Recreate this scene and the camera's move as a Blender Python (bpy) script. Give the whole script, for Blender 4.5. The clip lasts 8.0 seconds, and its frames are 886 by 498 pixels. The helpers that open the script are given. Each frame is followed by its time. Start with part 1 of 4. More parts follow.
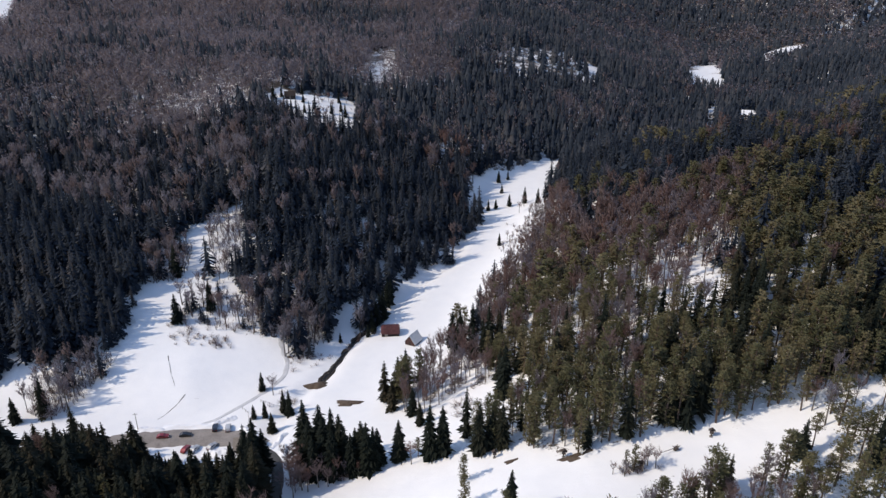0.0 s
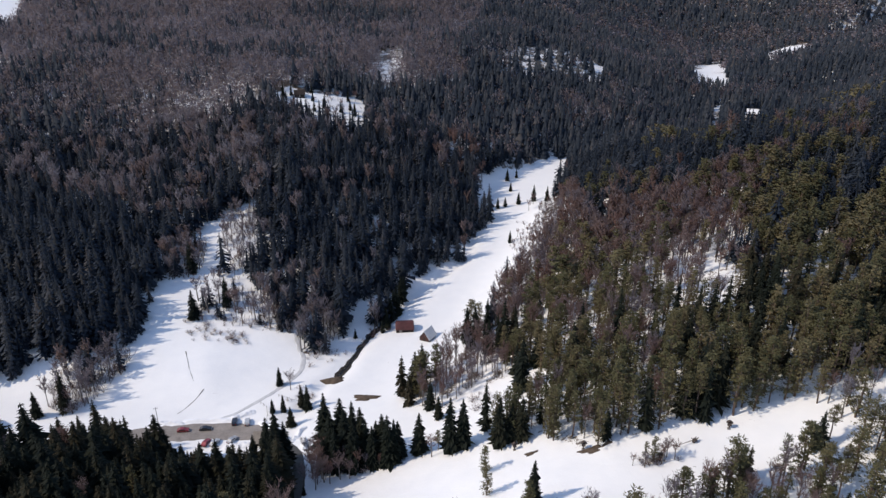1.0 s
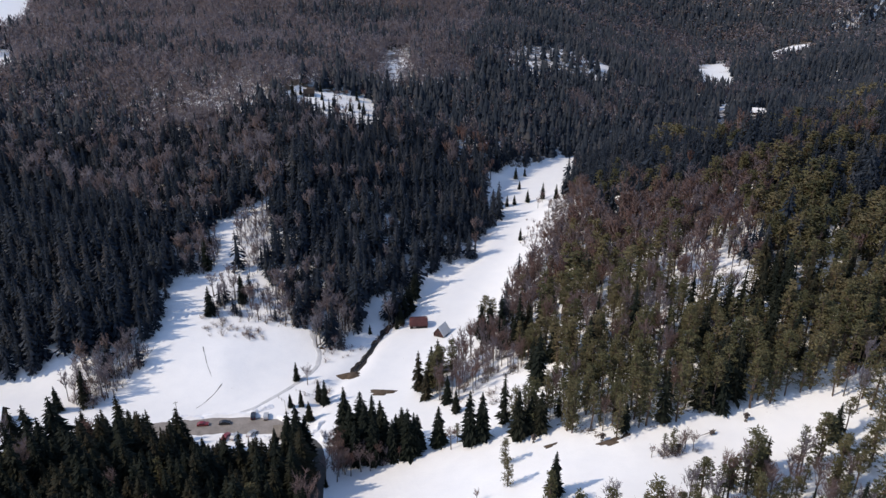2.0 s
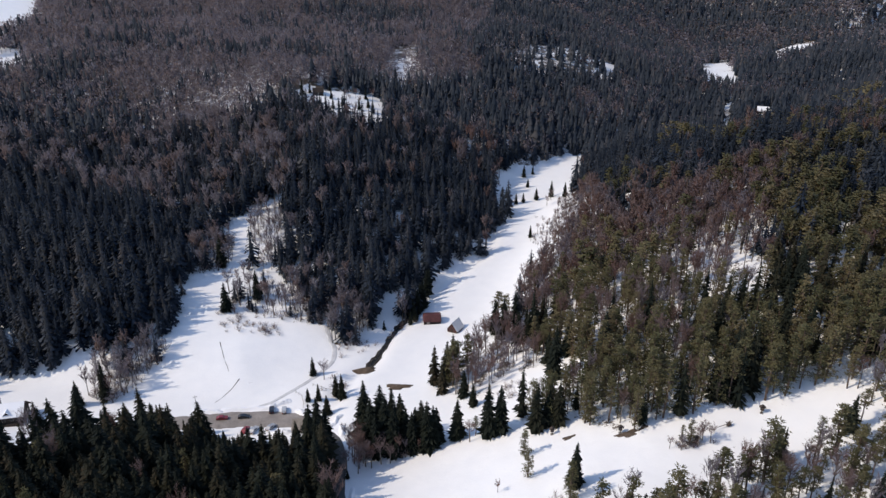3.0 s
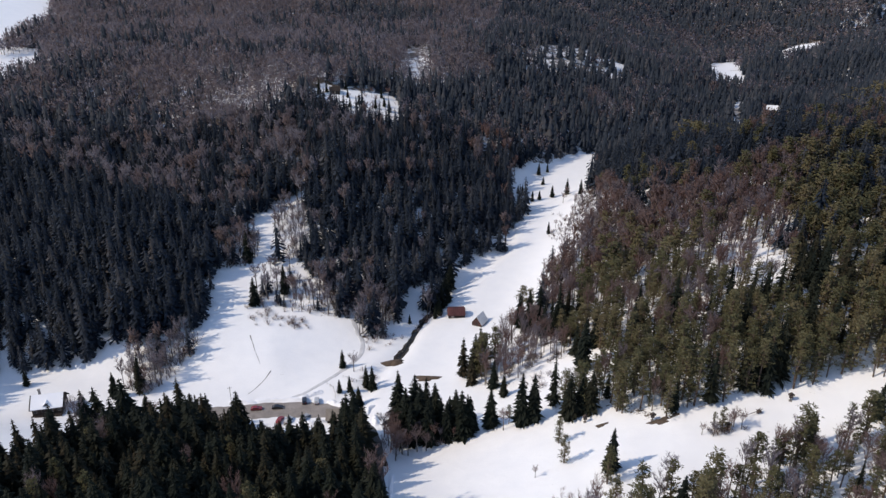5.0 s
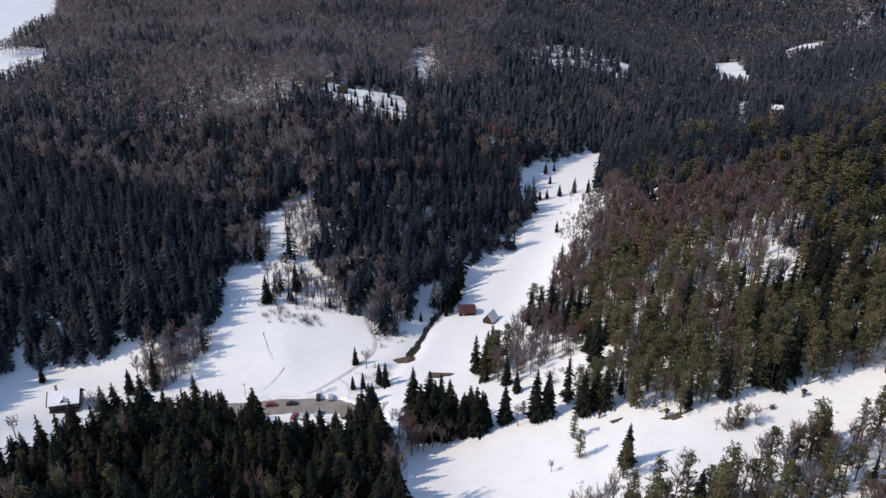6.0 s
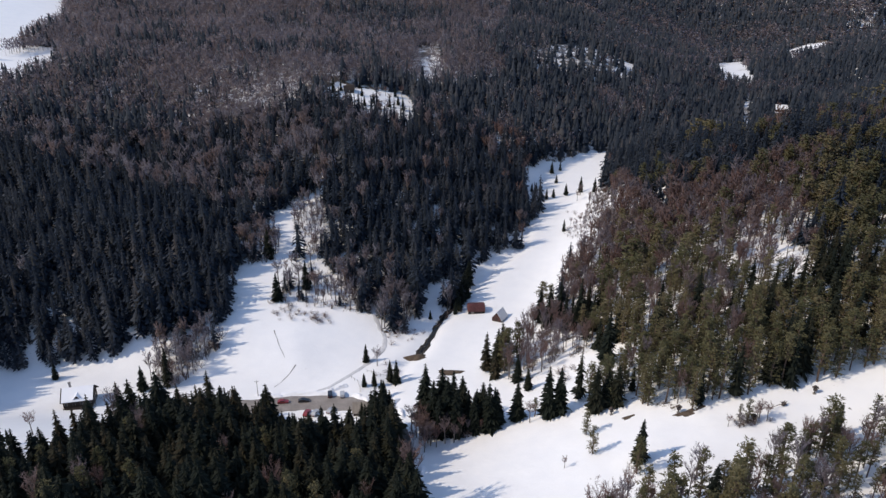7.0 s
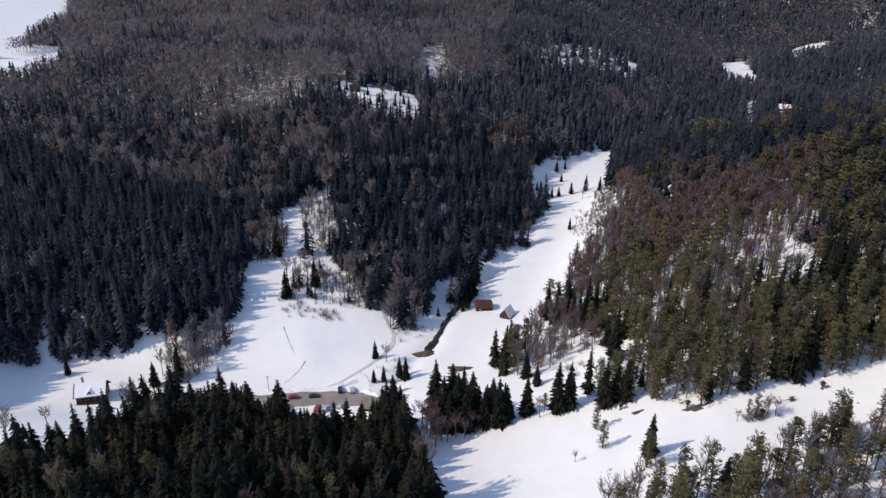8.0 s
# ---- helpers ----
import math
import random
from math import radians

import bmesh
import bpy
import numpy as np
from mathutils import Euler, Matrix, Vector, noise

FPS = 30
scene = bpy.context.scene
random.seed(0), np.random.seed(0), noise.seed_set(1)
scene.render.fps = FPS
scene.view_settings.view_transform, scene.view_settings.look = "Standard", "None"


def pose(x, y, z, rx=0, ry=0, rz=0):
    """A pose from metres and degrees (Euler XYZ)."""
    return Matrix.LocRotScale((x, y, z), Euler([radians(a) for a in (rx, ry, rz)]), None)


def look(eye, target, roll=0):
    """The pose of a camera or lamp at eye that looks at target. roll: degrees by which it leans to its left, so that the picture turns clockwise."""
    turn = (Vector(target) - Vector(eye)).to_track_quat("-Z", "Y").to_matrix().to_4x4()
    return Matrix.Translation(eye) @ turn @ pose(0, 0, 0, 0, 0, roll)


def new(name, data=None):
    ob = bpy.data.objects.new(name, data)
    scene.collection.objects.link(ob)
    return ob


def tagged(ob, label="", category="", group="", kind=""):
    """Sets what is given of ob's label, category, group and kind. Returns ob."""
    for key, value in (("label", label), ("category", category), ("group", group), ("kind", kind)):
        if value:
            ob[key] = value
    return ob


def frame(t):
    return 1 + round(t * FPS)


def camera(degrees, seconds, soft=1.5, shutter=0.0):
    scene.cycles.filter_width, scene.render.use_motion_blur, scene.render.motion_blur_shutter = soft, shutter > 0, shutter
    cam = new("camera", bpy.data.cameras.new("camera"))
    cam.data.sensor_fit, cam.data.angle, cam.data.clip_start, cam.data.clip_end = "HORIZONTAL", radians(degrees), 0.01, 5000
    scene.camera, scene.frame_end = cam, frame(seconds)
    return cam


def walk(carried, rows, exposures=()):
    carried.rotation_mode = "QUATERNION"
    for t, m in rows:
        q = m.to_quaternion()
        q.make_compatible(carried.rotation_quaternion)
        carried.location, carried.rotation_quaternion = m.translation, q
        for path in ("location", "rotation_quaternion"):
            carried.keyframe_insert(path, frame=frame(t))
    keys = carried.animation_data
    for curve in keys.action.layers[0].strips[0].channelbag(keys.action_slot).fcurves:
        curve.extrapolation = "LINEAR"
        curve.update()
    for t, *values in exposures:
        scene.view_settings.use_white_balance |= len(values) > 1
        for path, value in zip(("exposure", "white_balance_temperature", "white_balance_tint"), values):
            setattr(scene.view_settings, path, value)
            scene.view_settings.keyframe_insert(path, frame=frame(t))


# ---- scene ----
cam = camera(64.0, 8.0, soft=1.4)
EYE, TILT = 167.0, -23.2
# seconds, metres right, ahead and up of the first camera, yaw, pitch and roll
ROWS = [
    (0.0, -0.00, 0.00, 0.00, 0.000, 0.000, -0.000),
    (0.5, -3.20, -1.42, -0.79, -0.005, -0.004, -0.004),
    (1.0, -6.35, -3.06, -1.37, 0.000, -0.022, 0.001),
    (1.5, -9.44, -4.59, -2.10, 0.008, -0.026, 0.009),
    (3.0, -18.66, -9.49, -4.20, 0.021, -0.063, 0.049),
    (3.5, -21.78, -11.16, -4.85, 0.007, -0.074, 0.058),
    (4.0, -24.73, -12.73, -5.50, 0.003, -0.068, 0.072),
    (4.5, -27.56, -14.16, -6.09, -0.003, -0.054, 0.077),
    (5.0, -30.23, -15.42, -6.68, 0.009, -0.031, 0.076),
    (6.5, -37.47, -18.55, -7.93, 0.057, -0.038, 0.021),
    (7.0, -39.41, -19.37, -8.28, 0.089, -0.045, -0.015),
    (7.5, -41.24, -20.50, -8.76, 0.114, -0.056, -0.047),
    (8.0, -43.01, -21.82, -9.33, 0.123, -0.073, -0.083),
]
walk(cam, [(t, pose(0, 0, EYE, TILT) @ pose(x, y, z, 90 + pitch, roll, yaw)) for t, x, y, z, yaw, pitch, roll in ROWS],
     exposures=((0.0, 0.53, 7100, 13), (3.0, 0.50, 7130, 13), (8.0, 0.48, 7150, 13)))

# ---- sky and sun ----
SUN_HEIGHT, SUN_FROM = 40.0, (-1.0, -0.26)
world = bpy.data.worlds.new("world")
scene.world = world
world.use_nodes = True
wn = world.node_tree
sky = wn.nodes.new("ShaderNodeTexSky")
sky.sky_type, sky.sun_disc = "NISHITA", False
sky.sun_elevation, sky.sun_rotation = radians(SUN_HEIGHT), math.atan2(SUN_FROM[0], SUN_FROM[1])
sky.altitude, sky.dust_density, sky.air_density, sky.ozone_density = 900, 0.7, 1.0, 2.6
background = wn.nodes["Background"]
background.inputs["Strength"].default_value = 0.15
wn.links.new(sky.outputs[0], background.inputs["Color"])
sun = new("sun", bpy.data.lights.new("sun", "SUN"))
sun.data.energy, sun.data.angle, sun.data.color = 2.05, radians(0.7), (1.0, 0.925, 0.805)
away = Vector((-SUN_FROM[0], -SUN_FROM[1], -math.hypot(*SUN_FROM) * math.tan(radians(SUN_HEIGHT))))
sun.matrix_world = look((-300, 0, 600), Vector((-300, 0, 600)) + away)


# ---- materials ----
def material(name, rough=0.8, metal=0.0, spec=0.3):
    m = bpy.data.materials.new(name)
    m.use_nodes = True
    b = m.node_tree.nodes["Principled BSDF"]
    b.inputs["Roughness"].default_value, b.inputs["Metallic"].default_value = rough, metal
    b.inputs["Specular IOR Level"].default_value = spec
    return m, m.node_tree, b


def node(tree, kind, **values):
    n = tree.nodes.new(kind)
    for key, value in values.items():
        n.inputs[key.replace("_", " ")].default_value = value
    return n


def noise_at(tree, scale, detail=4.0, rough=0.55, world_space=True):
    tex = node(tree, "ShaderNodeTexNoise", Scale=scale, Detail=detail, Roughness=rough)
    if world_space:
        tree.links.new(tree.nodes.new("ShaderNodeNewGeometry").outputs["Position"], tex.inputs["Vector"])
    else:
        tree.links.new(tree.nodes.new("ShaderNodeTexCoord").outputs["Object"], tex.inputs["Vector"])
    return tex.outputs["Fac"]


def ramp(tree, fac, stops):
    r = tree.nodes.new("ShaderNodeValToRGB")
    while len(r.color_ramp.elements) < len(stops):
        r.color_ramp.elements.new(0.5)
    for e, (at, c) in zip(r.color_ramp.elements, stops):
        e.position, e.color = at, (*c, 1)
    tree.links.new(fac, r.inputs["Fac"])
    return r.outputs["Color"]


def mixed(tree, fac, a, b, blend="MIX"):
    m = tree.nodes.new("ShaderNodeMix")
    m.data_type, m.blend_type = "RGBA", blend
    for value, slot in ((fac, 0), (a, 6), (b, 7)):
        if isinstance(value, (float, int)):
            m.inputs[slot].default_value = value
        elif isinstance(value, tuple):
            m.inputs[slot].default_value = (*value, 1)
        else:
            tree.links.new(value, m.inputs[slot])
    return m.outputs[2]


def maths(tree, op, a, b=0.0, c=0.0):
    m = tree.nodes.new("ShaderNodeMath")
    m.operation = op
    for i, v in enumerate((a, b, c)):
        if isinstance(v, (float, int)):
            m.inputs[i].default_value = v
        else:
            tree.links.new(v, m.inputs[i])
    return m.outputs[0]


def bumped(tree, shader, fac, strength, distance):
    b = node(tree, "ShaderNodeBump", Strength=strength, Distance=distance)
    tree.links.new(fac, b.inputs["Height"])
    tree.links.new(b.outputs[0], shader.inputs["Normal"])


def plain(name, low, high, scale, rough=0.7, metal=0.0, bump=0.2, spec=0.3, depth=0.02):
    """A weathered surface between two colours, at two scales."""
    m, t, b = material(name, rough, metal, spec)
    coarse, fine = noise_at(t, scale, world_space=False), noise_at(t, scale * 7, 6.0, world_space=False)
    both = maths(t, "MULTIPLY_ADD", fine, 0.45, maths(t, "MULTIPLY", coarse, 0.6))
    t.links.new(ramp(t, both, [(0.3, low), (0.75, high)]), b.inputs["Base Color"])
    if bump:
        bumped(t, b, fine, bump, depth)
    return m


def foliage(name, stops, rough=0.75, spec=0.1, through_light=0.2):
    """Needles or twigs, each tree with a colour of its own; far trees' tints also carry haze."""
    m, t, b = material(name, rough, 0.0, spec)
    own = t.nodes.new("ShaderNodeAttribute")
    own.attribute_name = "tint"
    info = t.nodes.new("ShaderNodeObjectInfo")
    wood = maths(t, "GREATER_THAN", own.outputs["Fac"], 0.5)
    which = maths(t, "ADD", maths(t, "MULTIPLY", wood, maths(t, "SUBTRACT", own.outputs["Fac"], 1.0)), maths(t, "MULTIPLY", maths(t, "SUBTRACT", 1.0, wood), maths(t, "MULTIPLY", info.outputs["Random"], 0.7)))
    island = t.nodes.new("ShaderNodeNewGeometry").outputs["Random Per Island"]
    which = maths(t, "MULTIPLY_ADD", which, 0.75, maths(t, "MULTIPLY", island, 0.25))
    colour = ramp(t, which, stops)
    t.links.new(colour, b.inputs["Base Color"])
    thin, both = t.nodes.new("ShaderNodeBsdfTranslucent"), node(t, "ShaderNodeMixShader", Fac=through_light)
    t.links.new(colour, thin.inputs["Color"])
    t.links.new(b.outputs[0], both.inputs[1])
    t.links.new(thin.outputs[0], both.inputs[2])
    t.links.new(both.outputs[0], t.nodes["Material Output"].inputs["Surface"])
    return m


def snow_ground():
    m, t, b = material("snow_ground", 0.55, 0.0, 0.35)
    big, mid, fine = noise_at(t, 0.02), noise_at(t, 0.16, 6.0), noise_at(t, 1.3, 8.0, 0.7)
    snow = ramp(t, mid, [(0.3, (0.86, 0.862, 0.868)), (0.7, (0.91, 0.906, 0.90))])
    litter = t.nodes.new("ShaderNodeAttribute")
    litter.attribute_name = "litter"
    soil = ramp(t, fine, [(0.3, (0.055, 0.04, 0.03)), (0.7, (0.14, 0.105, 0.08))])
    bare = maths(t, "ADD", litter.outputs["Fac"], maths(t, "MULTIPLY", maths(t, "SUBTRACT", maths(t, "ADD", fine, mid), 1.0), 1.6))
    cover = ramp(t, bare, [(0.50, (0, 0, 0)), (0.68, (1, 1, 1))])
    t.links.new(mixed(t, cover, snow, soil), b.inputs["Base Color"])
    bumped(t, b, maths(t, "MULTIPLY_ADD", fine, 0.25, maths(t, "ADD", mid, big)), 0.35, 0.5)
    return m


SNOW = snow_ground()
SNOW_CAP = plain("snow_cap", (0.82, 0.84, 0.88), (0.90, 0.90, 0.91), 0.6, 0.55, bump=0.25, depth=0.1)
# the same needles twice: the far copy is bluer and lighter, haze in its colour
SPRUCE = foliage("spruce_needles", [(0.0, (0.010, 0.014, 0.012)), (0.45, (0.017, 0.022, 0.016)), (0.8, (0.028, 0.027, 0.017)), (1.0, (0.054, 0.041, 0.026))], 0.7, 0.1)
HAZED_SPRUCE = foliage("hazed_needles", [(0.0, (0.017, 0.025, 0.040)), (0.45, (0.027, 0.036, 0.050)), (0.8, (0.054, 0.062, 0.075)), (1.0, (0.092, 0.084, 0.084))], 0.75, 0.12)
PINE = foliage("pine_needles", [(0.0, (0.080, 0.084, 0.045)), (0.5, (0.136, 0.124, 0.067)), (1.0, (0.200, 0.160, 0.094))], through_light=0.3)
# the lavender-grey upper stops put haze into the colour of far crowns
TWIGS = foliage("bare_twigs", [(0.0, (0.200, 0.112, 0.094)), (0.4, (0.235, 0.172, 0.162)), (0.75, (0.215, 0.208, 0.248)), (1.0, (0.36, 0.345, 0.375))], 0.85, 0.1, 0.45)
SPRUCE_BARK = plain("spruce_bark", (0.05, 0.037, 0.03), (0.13, 0.095, 0.075), 2.0, 0.9, bump=0.5)
PINE_BARK = plain("pine_bark", (0.06, 0.044, 0.036), (0.16, 0.11, 0.085), 2.0, 0.9, bump=0.5)
BEECH_BARK = plain("beech_bark", (0.085, 0.072, 0.065), (0.22, 0.195, 0.175), 1.5, 0.8)
ASPHALT = plain("worn_asphalt", (0.17, 0.152, 0.14), (0.36, 0.325, 0.30), 0.25, 0.85, bump=0.3)
# darker than the parking asphalt: wet, with shade put into the colour
ROAD = plain("wet_shaded_asphalt", (0.035, 0.034, 0.034), (0.10, 0.095, 0.09), 0.3, 0.6, bump=0.3)
SOIL = plain("bare_soil", (0.045, 0.032, 0.024), (0.15, 0.112, 0.084), 0.7, 0.95, bump=0.8, depth=0.2)
BANK = plain("wet_bank_soil", (0.010, 0.009, 0.009), (0.050, 0.038, 0.032), 0.9, 0.8, bump=0.9, depth=0.2)
RED_ROOF = plain("rust_red_sheet", (0.055, 0.022, 0.022), (0.165, 0.060, 0.056), 0.3, 0.6)
LOGS = plain("dark_log_wall", (0.016, 0.013, 0.012), (0.052, 0.037, 0.031), 1.2, 0.85, bump=0.5)
RED_LOGS = plain("red_brown_boards", (0.035, 0.017, 0.015), (0.095, 0.044, 0.036), 1.2, 0.8, bump=0.4)
GREY_WOOD = plain("weathered_boards", (0.16, 0.14, 0.12), (0.34, 0.30, 0.26), 1.0, 0.85, bump=0.4)
SHEET = plain("grey_roof_sheet", (0.60, 0.60, 0.60), (0.80, 0.80, 0.80), 0.8, 0.5)
STONE = plain("plinth_stone", (0.16, 0.15, 0.14), (0.32, 0.30, 0.28), 2.0, 0.9, bump=0.6)
GLASS = plain("window_glass", (0.02, 0.024, 0.03), (0.03, 0.035, 0.045), 1.0, 0.08, bump=0.0, spec=0.6)
TYRE = plain("tyre_rubber", (0.012, 0.012, 0.012), (0.03, 0.03, 0.03), 5.0, 0.9)
RIM = plain("alloy", (0.35, 0.35, 0.36), (0.55, 0.55, 0.56), 5.0, 0.35, 0.9, bump=0.0)
WET_STONE = plain("wet_stone", (0.02, 0.02, 0.02), (0.08, 0.075, 0.07), 2.0, 0.5, bump=0.4)
BLACK = plain("black_steel", (0.015, 0.015, 0.016), (0.04, 0.04, 0.042), 2.0, 0.5)
RED_LAMP = plain("lamp_red", (0.30, 0.01, 0.01), (0.42, 0.02, 0.02), 3.0, 0.25, bump=0.0)
CLEAR_LAMP = plain("lamp_clear", (0.6, 0.6, 0.6), (0.8, 0.8, 0.8), 3.0, 0.15, bump=0.0)
BRANCH_DARK = plain("alder_bark", (0.04, 0.032, 0.03), (0.12, 0.095, 0.085), 1.0, 0.9)


def stream_water():
    m, t, b = material("stream_water", 0.12, 0.0, 0.5)
    n = noise_at(t, 0.8, 6.0)
    t.links.new(ramp(t, n, [(0.35, (0.010, 0.011, 0.012)), (0.7, (0.035, 0.032, 0.028))]), b.inputs["Base Color"])
    bumped(t, b, n, 0.4, 0.1)
    return m


WATER = stream_water()


def paint(name, colour):
    m, t, b = material(name, 0.3, 0.2, 0.5)
    b.inputs["Coat Weight"].default_value = 0.6
    grime = noise_at(t, 3.0, 5.0, world_space=False)
    t.links.new(ramp(t, grime, [(0.3, tuple(0.7 * c + 0.02 for c in colour)), (0.7, colour)]), b.inputs["Base Color"])
    return m


# ---- the lie of the land ----
# the valley line, upstream: x, y, height of its floor
VALLEY = [
    (-700, 150, 2),
    (-330, 205, 2),
    (-200, 222, 2),
    (-95, 213, 0),
    (-50, 245, 2),
    (-20, 290, 4),
    (10, 365, 8),
    (35, 445, 11),
    (82, 505, 16),
    (170, 570, 19),
    (281, 651, 21),
    (312, 810, 26),
    (490, 980, 38),
    (760, 1150, 60),
]
NEAR_HILLS = [  # spurs and terraces on the near and east side: x, y, radius, height
    (-150, 90, 60, 30.2),
    (-90, 140, 35, 2.5),
    (-40, 95, 55, -5.4),
    (60, 60, 60, 13.1),
    (60, 150, 45, -3.2),
    (110, 190, 50, 16.5),
    (95, 260, 50, 18.3),
    (150, 300, 60, 0.3),
    (120, 350, 50, 25.6),
    (230, 330, 90, 16.3),
    (250, 180, 90, 41.2),
    (200, 430, 70, 5.2),
    (330, 450, 100, 21.1),
    (50, 215, 35, 4.8),
    (25, 160, 35, 11.1),
]
WEST_HILLS = [  # the long wooded slope to the west: x, y, radius, height
    (-120, 360, 60, 10.8),
    (-200, 350, 70, 3.5),
    (-90, 450, 60, 3.4),
    (-130, 520, 60, 20.9),
    (-240, 470, 90, -5.4),
    (-350, 420, 110, 22.3),
    (-60, 590, 80, 9.9),
    (-180, 620, 90, 21.4),
    (-330, 620, 130, 14.0),
    (50, 690, 90, 27.8),
    (110, 600, 60, -19.0),
    (-450, 750, 160, -23.5),
    (150, 800, 90, -8.0),
    (-225, 315, 42, 9.0),
    (-86, 402, 32, 9.0),
    (-38, 482, 34, 6.0),
    (168, 596, 30, 11.0),
    (99, 752, 45, 5.0),
]
FAR_HILLS = [  # the country further off: x, y, radius, height
    (-50, 900, 200, 14.7),
    (-350, 1000, 250, 47.7),
    (300, 1250, 200, -32.3),
    (600, 1400, 250, 16.8),
    (-600, 500, 200, 25.8),
    (450, 650, 120, 15.2),
    (650, 850, 160, 5.8),
    (500, 250, 160, 77.6),
    (300, 1000, 90, -7.6),
    (0, 1400, 300, 140.7),
    (-800, 800, 300, 143.3),
    (900, 1250, 250, 71.0),
    (0, -20, 90, 51.0),
    (-450, 60, 130, 53.0),
    (-400, 250, 80, -22.7),
    (900, 500, 280, 115.2),
    (240, 570, 55, -30.0),
    (420, 1150, 110, -41.9),
    (340, 700, 60, -29.7),
    (220, 690, 45, -10.1),
    (178, 340, 32, 7.0),
    (345, 880, 95, -22.0),
    (480, 995, 120, -13.0),
    (280, 1040, 130, -9.0),
]
# open snow, as plans: x, y
MEADOW = [(-420, 60), (-420, 180), (-238, 184), (-240, 229), (-217, 233), (-179, 241), (-164, 247), (-139, 252), (-138, 270), (-141, 288), (-150, 317), (-141, 310),
          (-131, 321), (-136, 346), (-120, 371), (-113, 366), (-109, 341), (-112, 318), (-118, 297), (-95, 290), (-86, 271), (-71, 272), (-67, 261),
          (-57, 266), (-50, 284), (-46, 304), (-38, 300), (-46, 250), (-44, 205), (-53, 190), (-57, 180), (-68, 186), (-76, 188), (-84, 190), (-96, 195), (-111, 198),
          (-126, 204), (-136, 194), (-144, 178), (-151, 160), (-156, 147), (-161, 131), (-168, 113), (-172, 88), (-184, 60)]
STRIP = [(-46, 250), (-39, 274), (-27, 315), (-23, 330), (4, 353), (8, 381), (25, 410), (15, 424), (21, 470), (30, 487), (48, 494), (75, 522), (92, 522),
         (84, 492), (61, 416), (56, 409), (44, 355), (41, 334), (22, 308), (19, 287), (8, 261), (-4, 251), (-17, 238), (-21, 228), (-17, 215), (-4, 207),
         (8, 217), (28, 213), (31, 201), (12, 186), (-10, 180), (-44, 200)]
TERRACE = [(-46, 205), (9, 187), (8, 178), (25, 172), (40, 163), (58, 168), (70, 171), (99, 171), (106, 167), (99, 157), (84, 150), (64, 146), (52, 137),
           (41, 134), (25, 129), (19, 127), (8, 126), (-2, 116), (-8, 95), (-10, 60), (-30, 60), (-39, 100), (-43, 119), (-48, 139), (-54, 160), (-57, 185)]
UPPER_CLEARING = [(-133, 513), (-122, 525), (-106, 523), (-85, 529), (-66, 532), (-61, 500), (-64, 474), (-72, 484), (-82, 480), (-92, 484), (-102, 488), (-114, 490), (-124, 496)]
FAR_VALLEY = [(312, 930), (345, 975), (372, 972), (354, 930), (330, 850), (310, 790), (298, 762), (288, 745), (282, 760), (272, 762), (268, 790), (290, 862)]
FAR_LANE = [(268, 692), (252, 655), (238, 612), (222, 573), (214, 572), (228, 612), (246, 662), (261, 696)]
FAR_YARD = [(251, 600), (279, 668), (297, 668), (265, 598)]
FAR_FIELD = [(412, 960), (424, 982), (449, 1022), (472, 1033), (512, 1020), (478, 968), (446, 936), (412, 918), (396, 910)]
HILLTOP = [(-455, 800), (-422, 725), (-414, 684), (-408, 631), (-399, 584), (-396, 556), (-470, 570), (-800, 600), (-800, 900), (-480, 900)]
HILL_LANE = [(-600, 455), (-440, 475), (-366, 502), (-355, 525), (-347, 550), (-378, 614), (-389, 588), (-400, 556), (-600, 540)]
OPEN = [MEADOW, STRIP, TERRACE, UPPER_CLEARING, FAR_VALLEY, FAR_LANE, FAR_YARD, FAR_FIELD, HILLTOP, HILL_LANE]
# thin wood with snow between the trees
THIN = [[(-60, 574), (-43, 582), (-43, 702), (-67, 684)], [(42, 647), (43, 706), (100, 785), (138, 830), (165, 758), (143, 683), (106, 681), (64, 650)],
        [(72, 232), (87, 266), (108, 238), (88, 212)]]
# small gaps in the wood: x, y, radius
GAPS = [(150, 715, 8), (158, 740, 9), (136, 700, 7), (126, 527, 9), (141, 249, 8), (-270, 456, 7), (-262, 448, 6), (-167, 287, 4), (-162, 278, 3), (-31, 306, 5), (96, 228, 8), (300, 770, 7), (-10, 705, 9), (12, 852, 14)]
# the leaf-strewn beech and pine hill
HILL_WOOD = [(8, 180), (-18, 222), (-12, 246), (10, 268), (26, 316), (56, 372), (71, 330), (120, 345), (190, 340), (260, 300), (240, 180), (120, 172)]
GULLY = [(-51, 246), (-47, 257), (-43, 270), (-39, 281), (-33, 292), (-26, 304), (-12, 330), (4, 352), (12, 384), (15, 412), (22, 440), (30, 470)]


# the dry ditch below the brook's end
DITCH = [(-55, 243), (-58.5, 234), (-60.5, 226), (-64, 218), (-61, 206)]


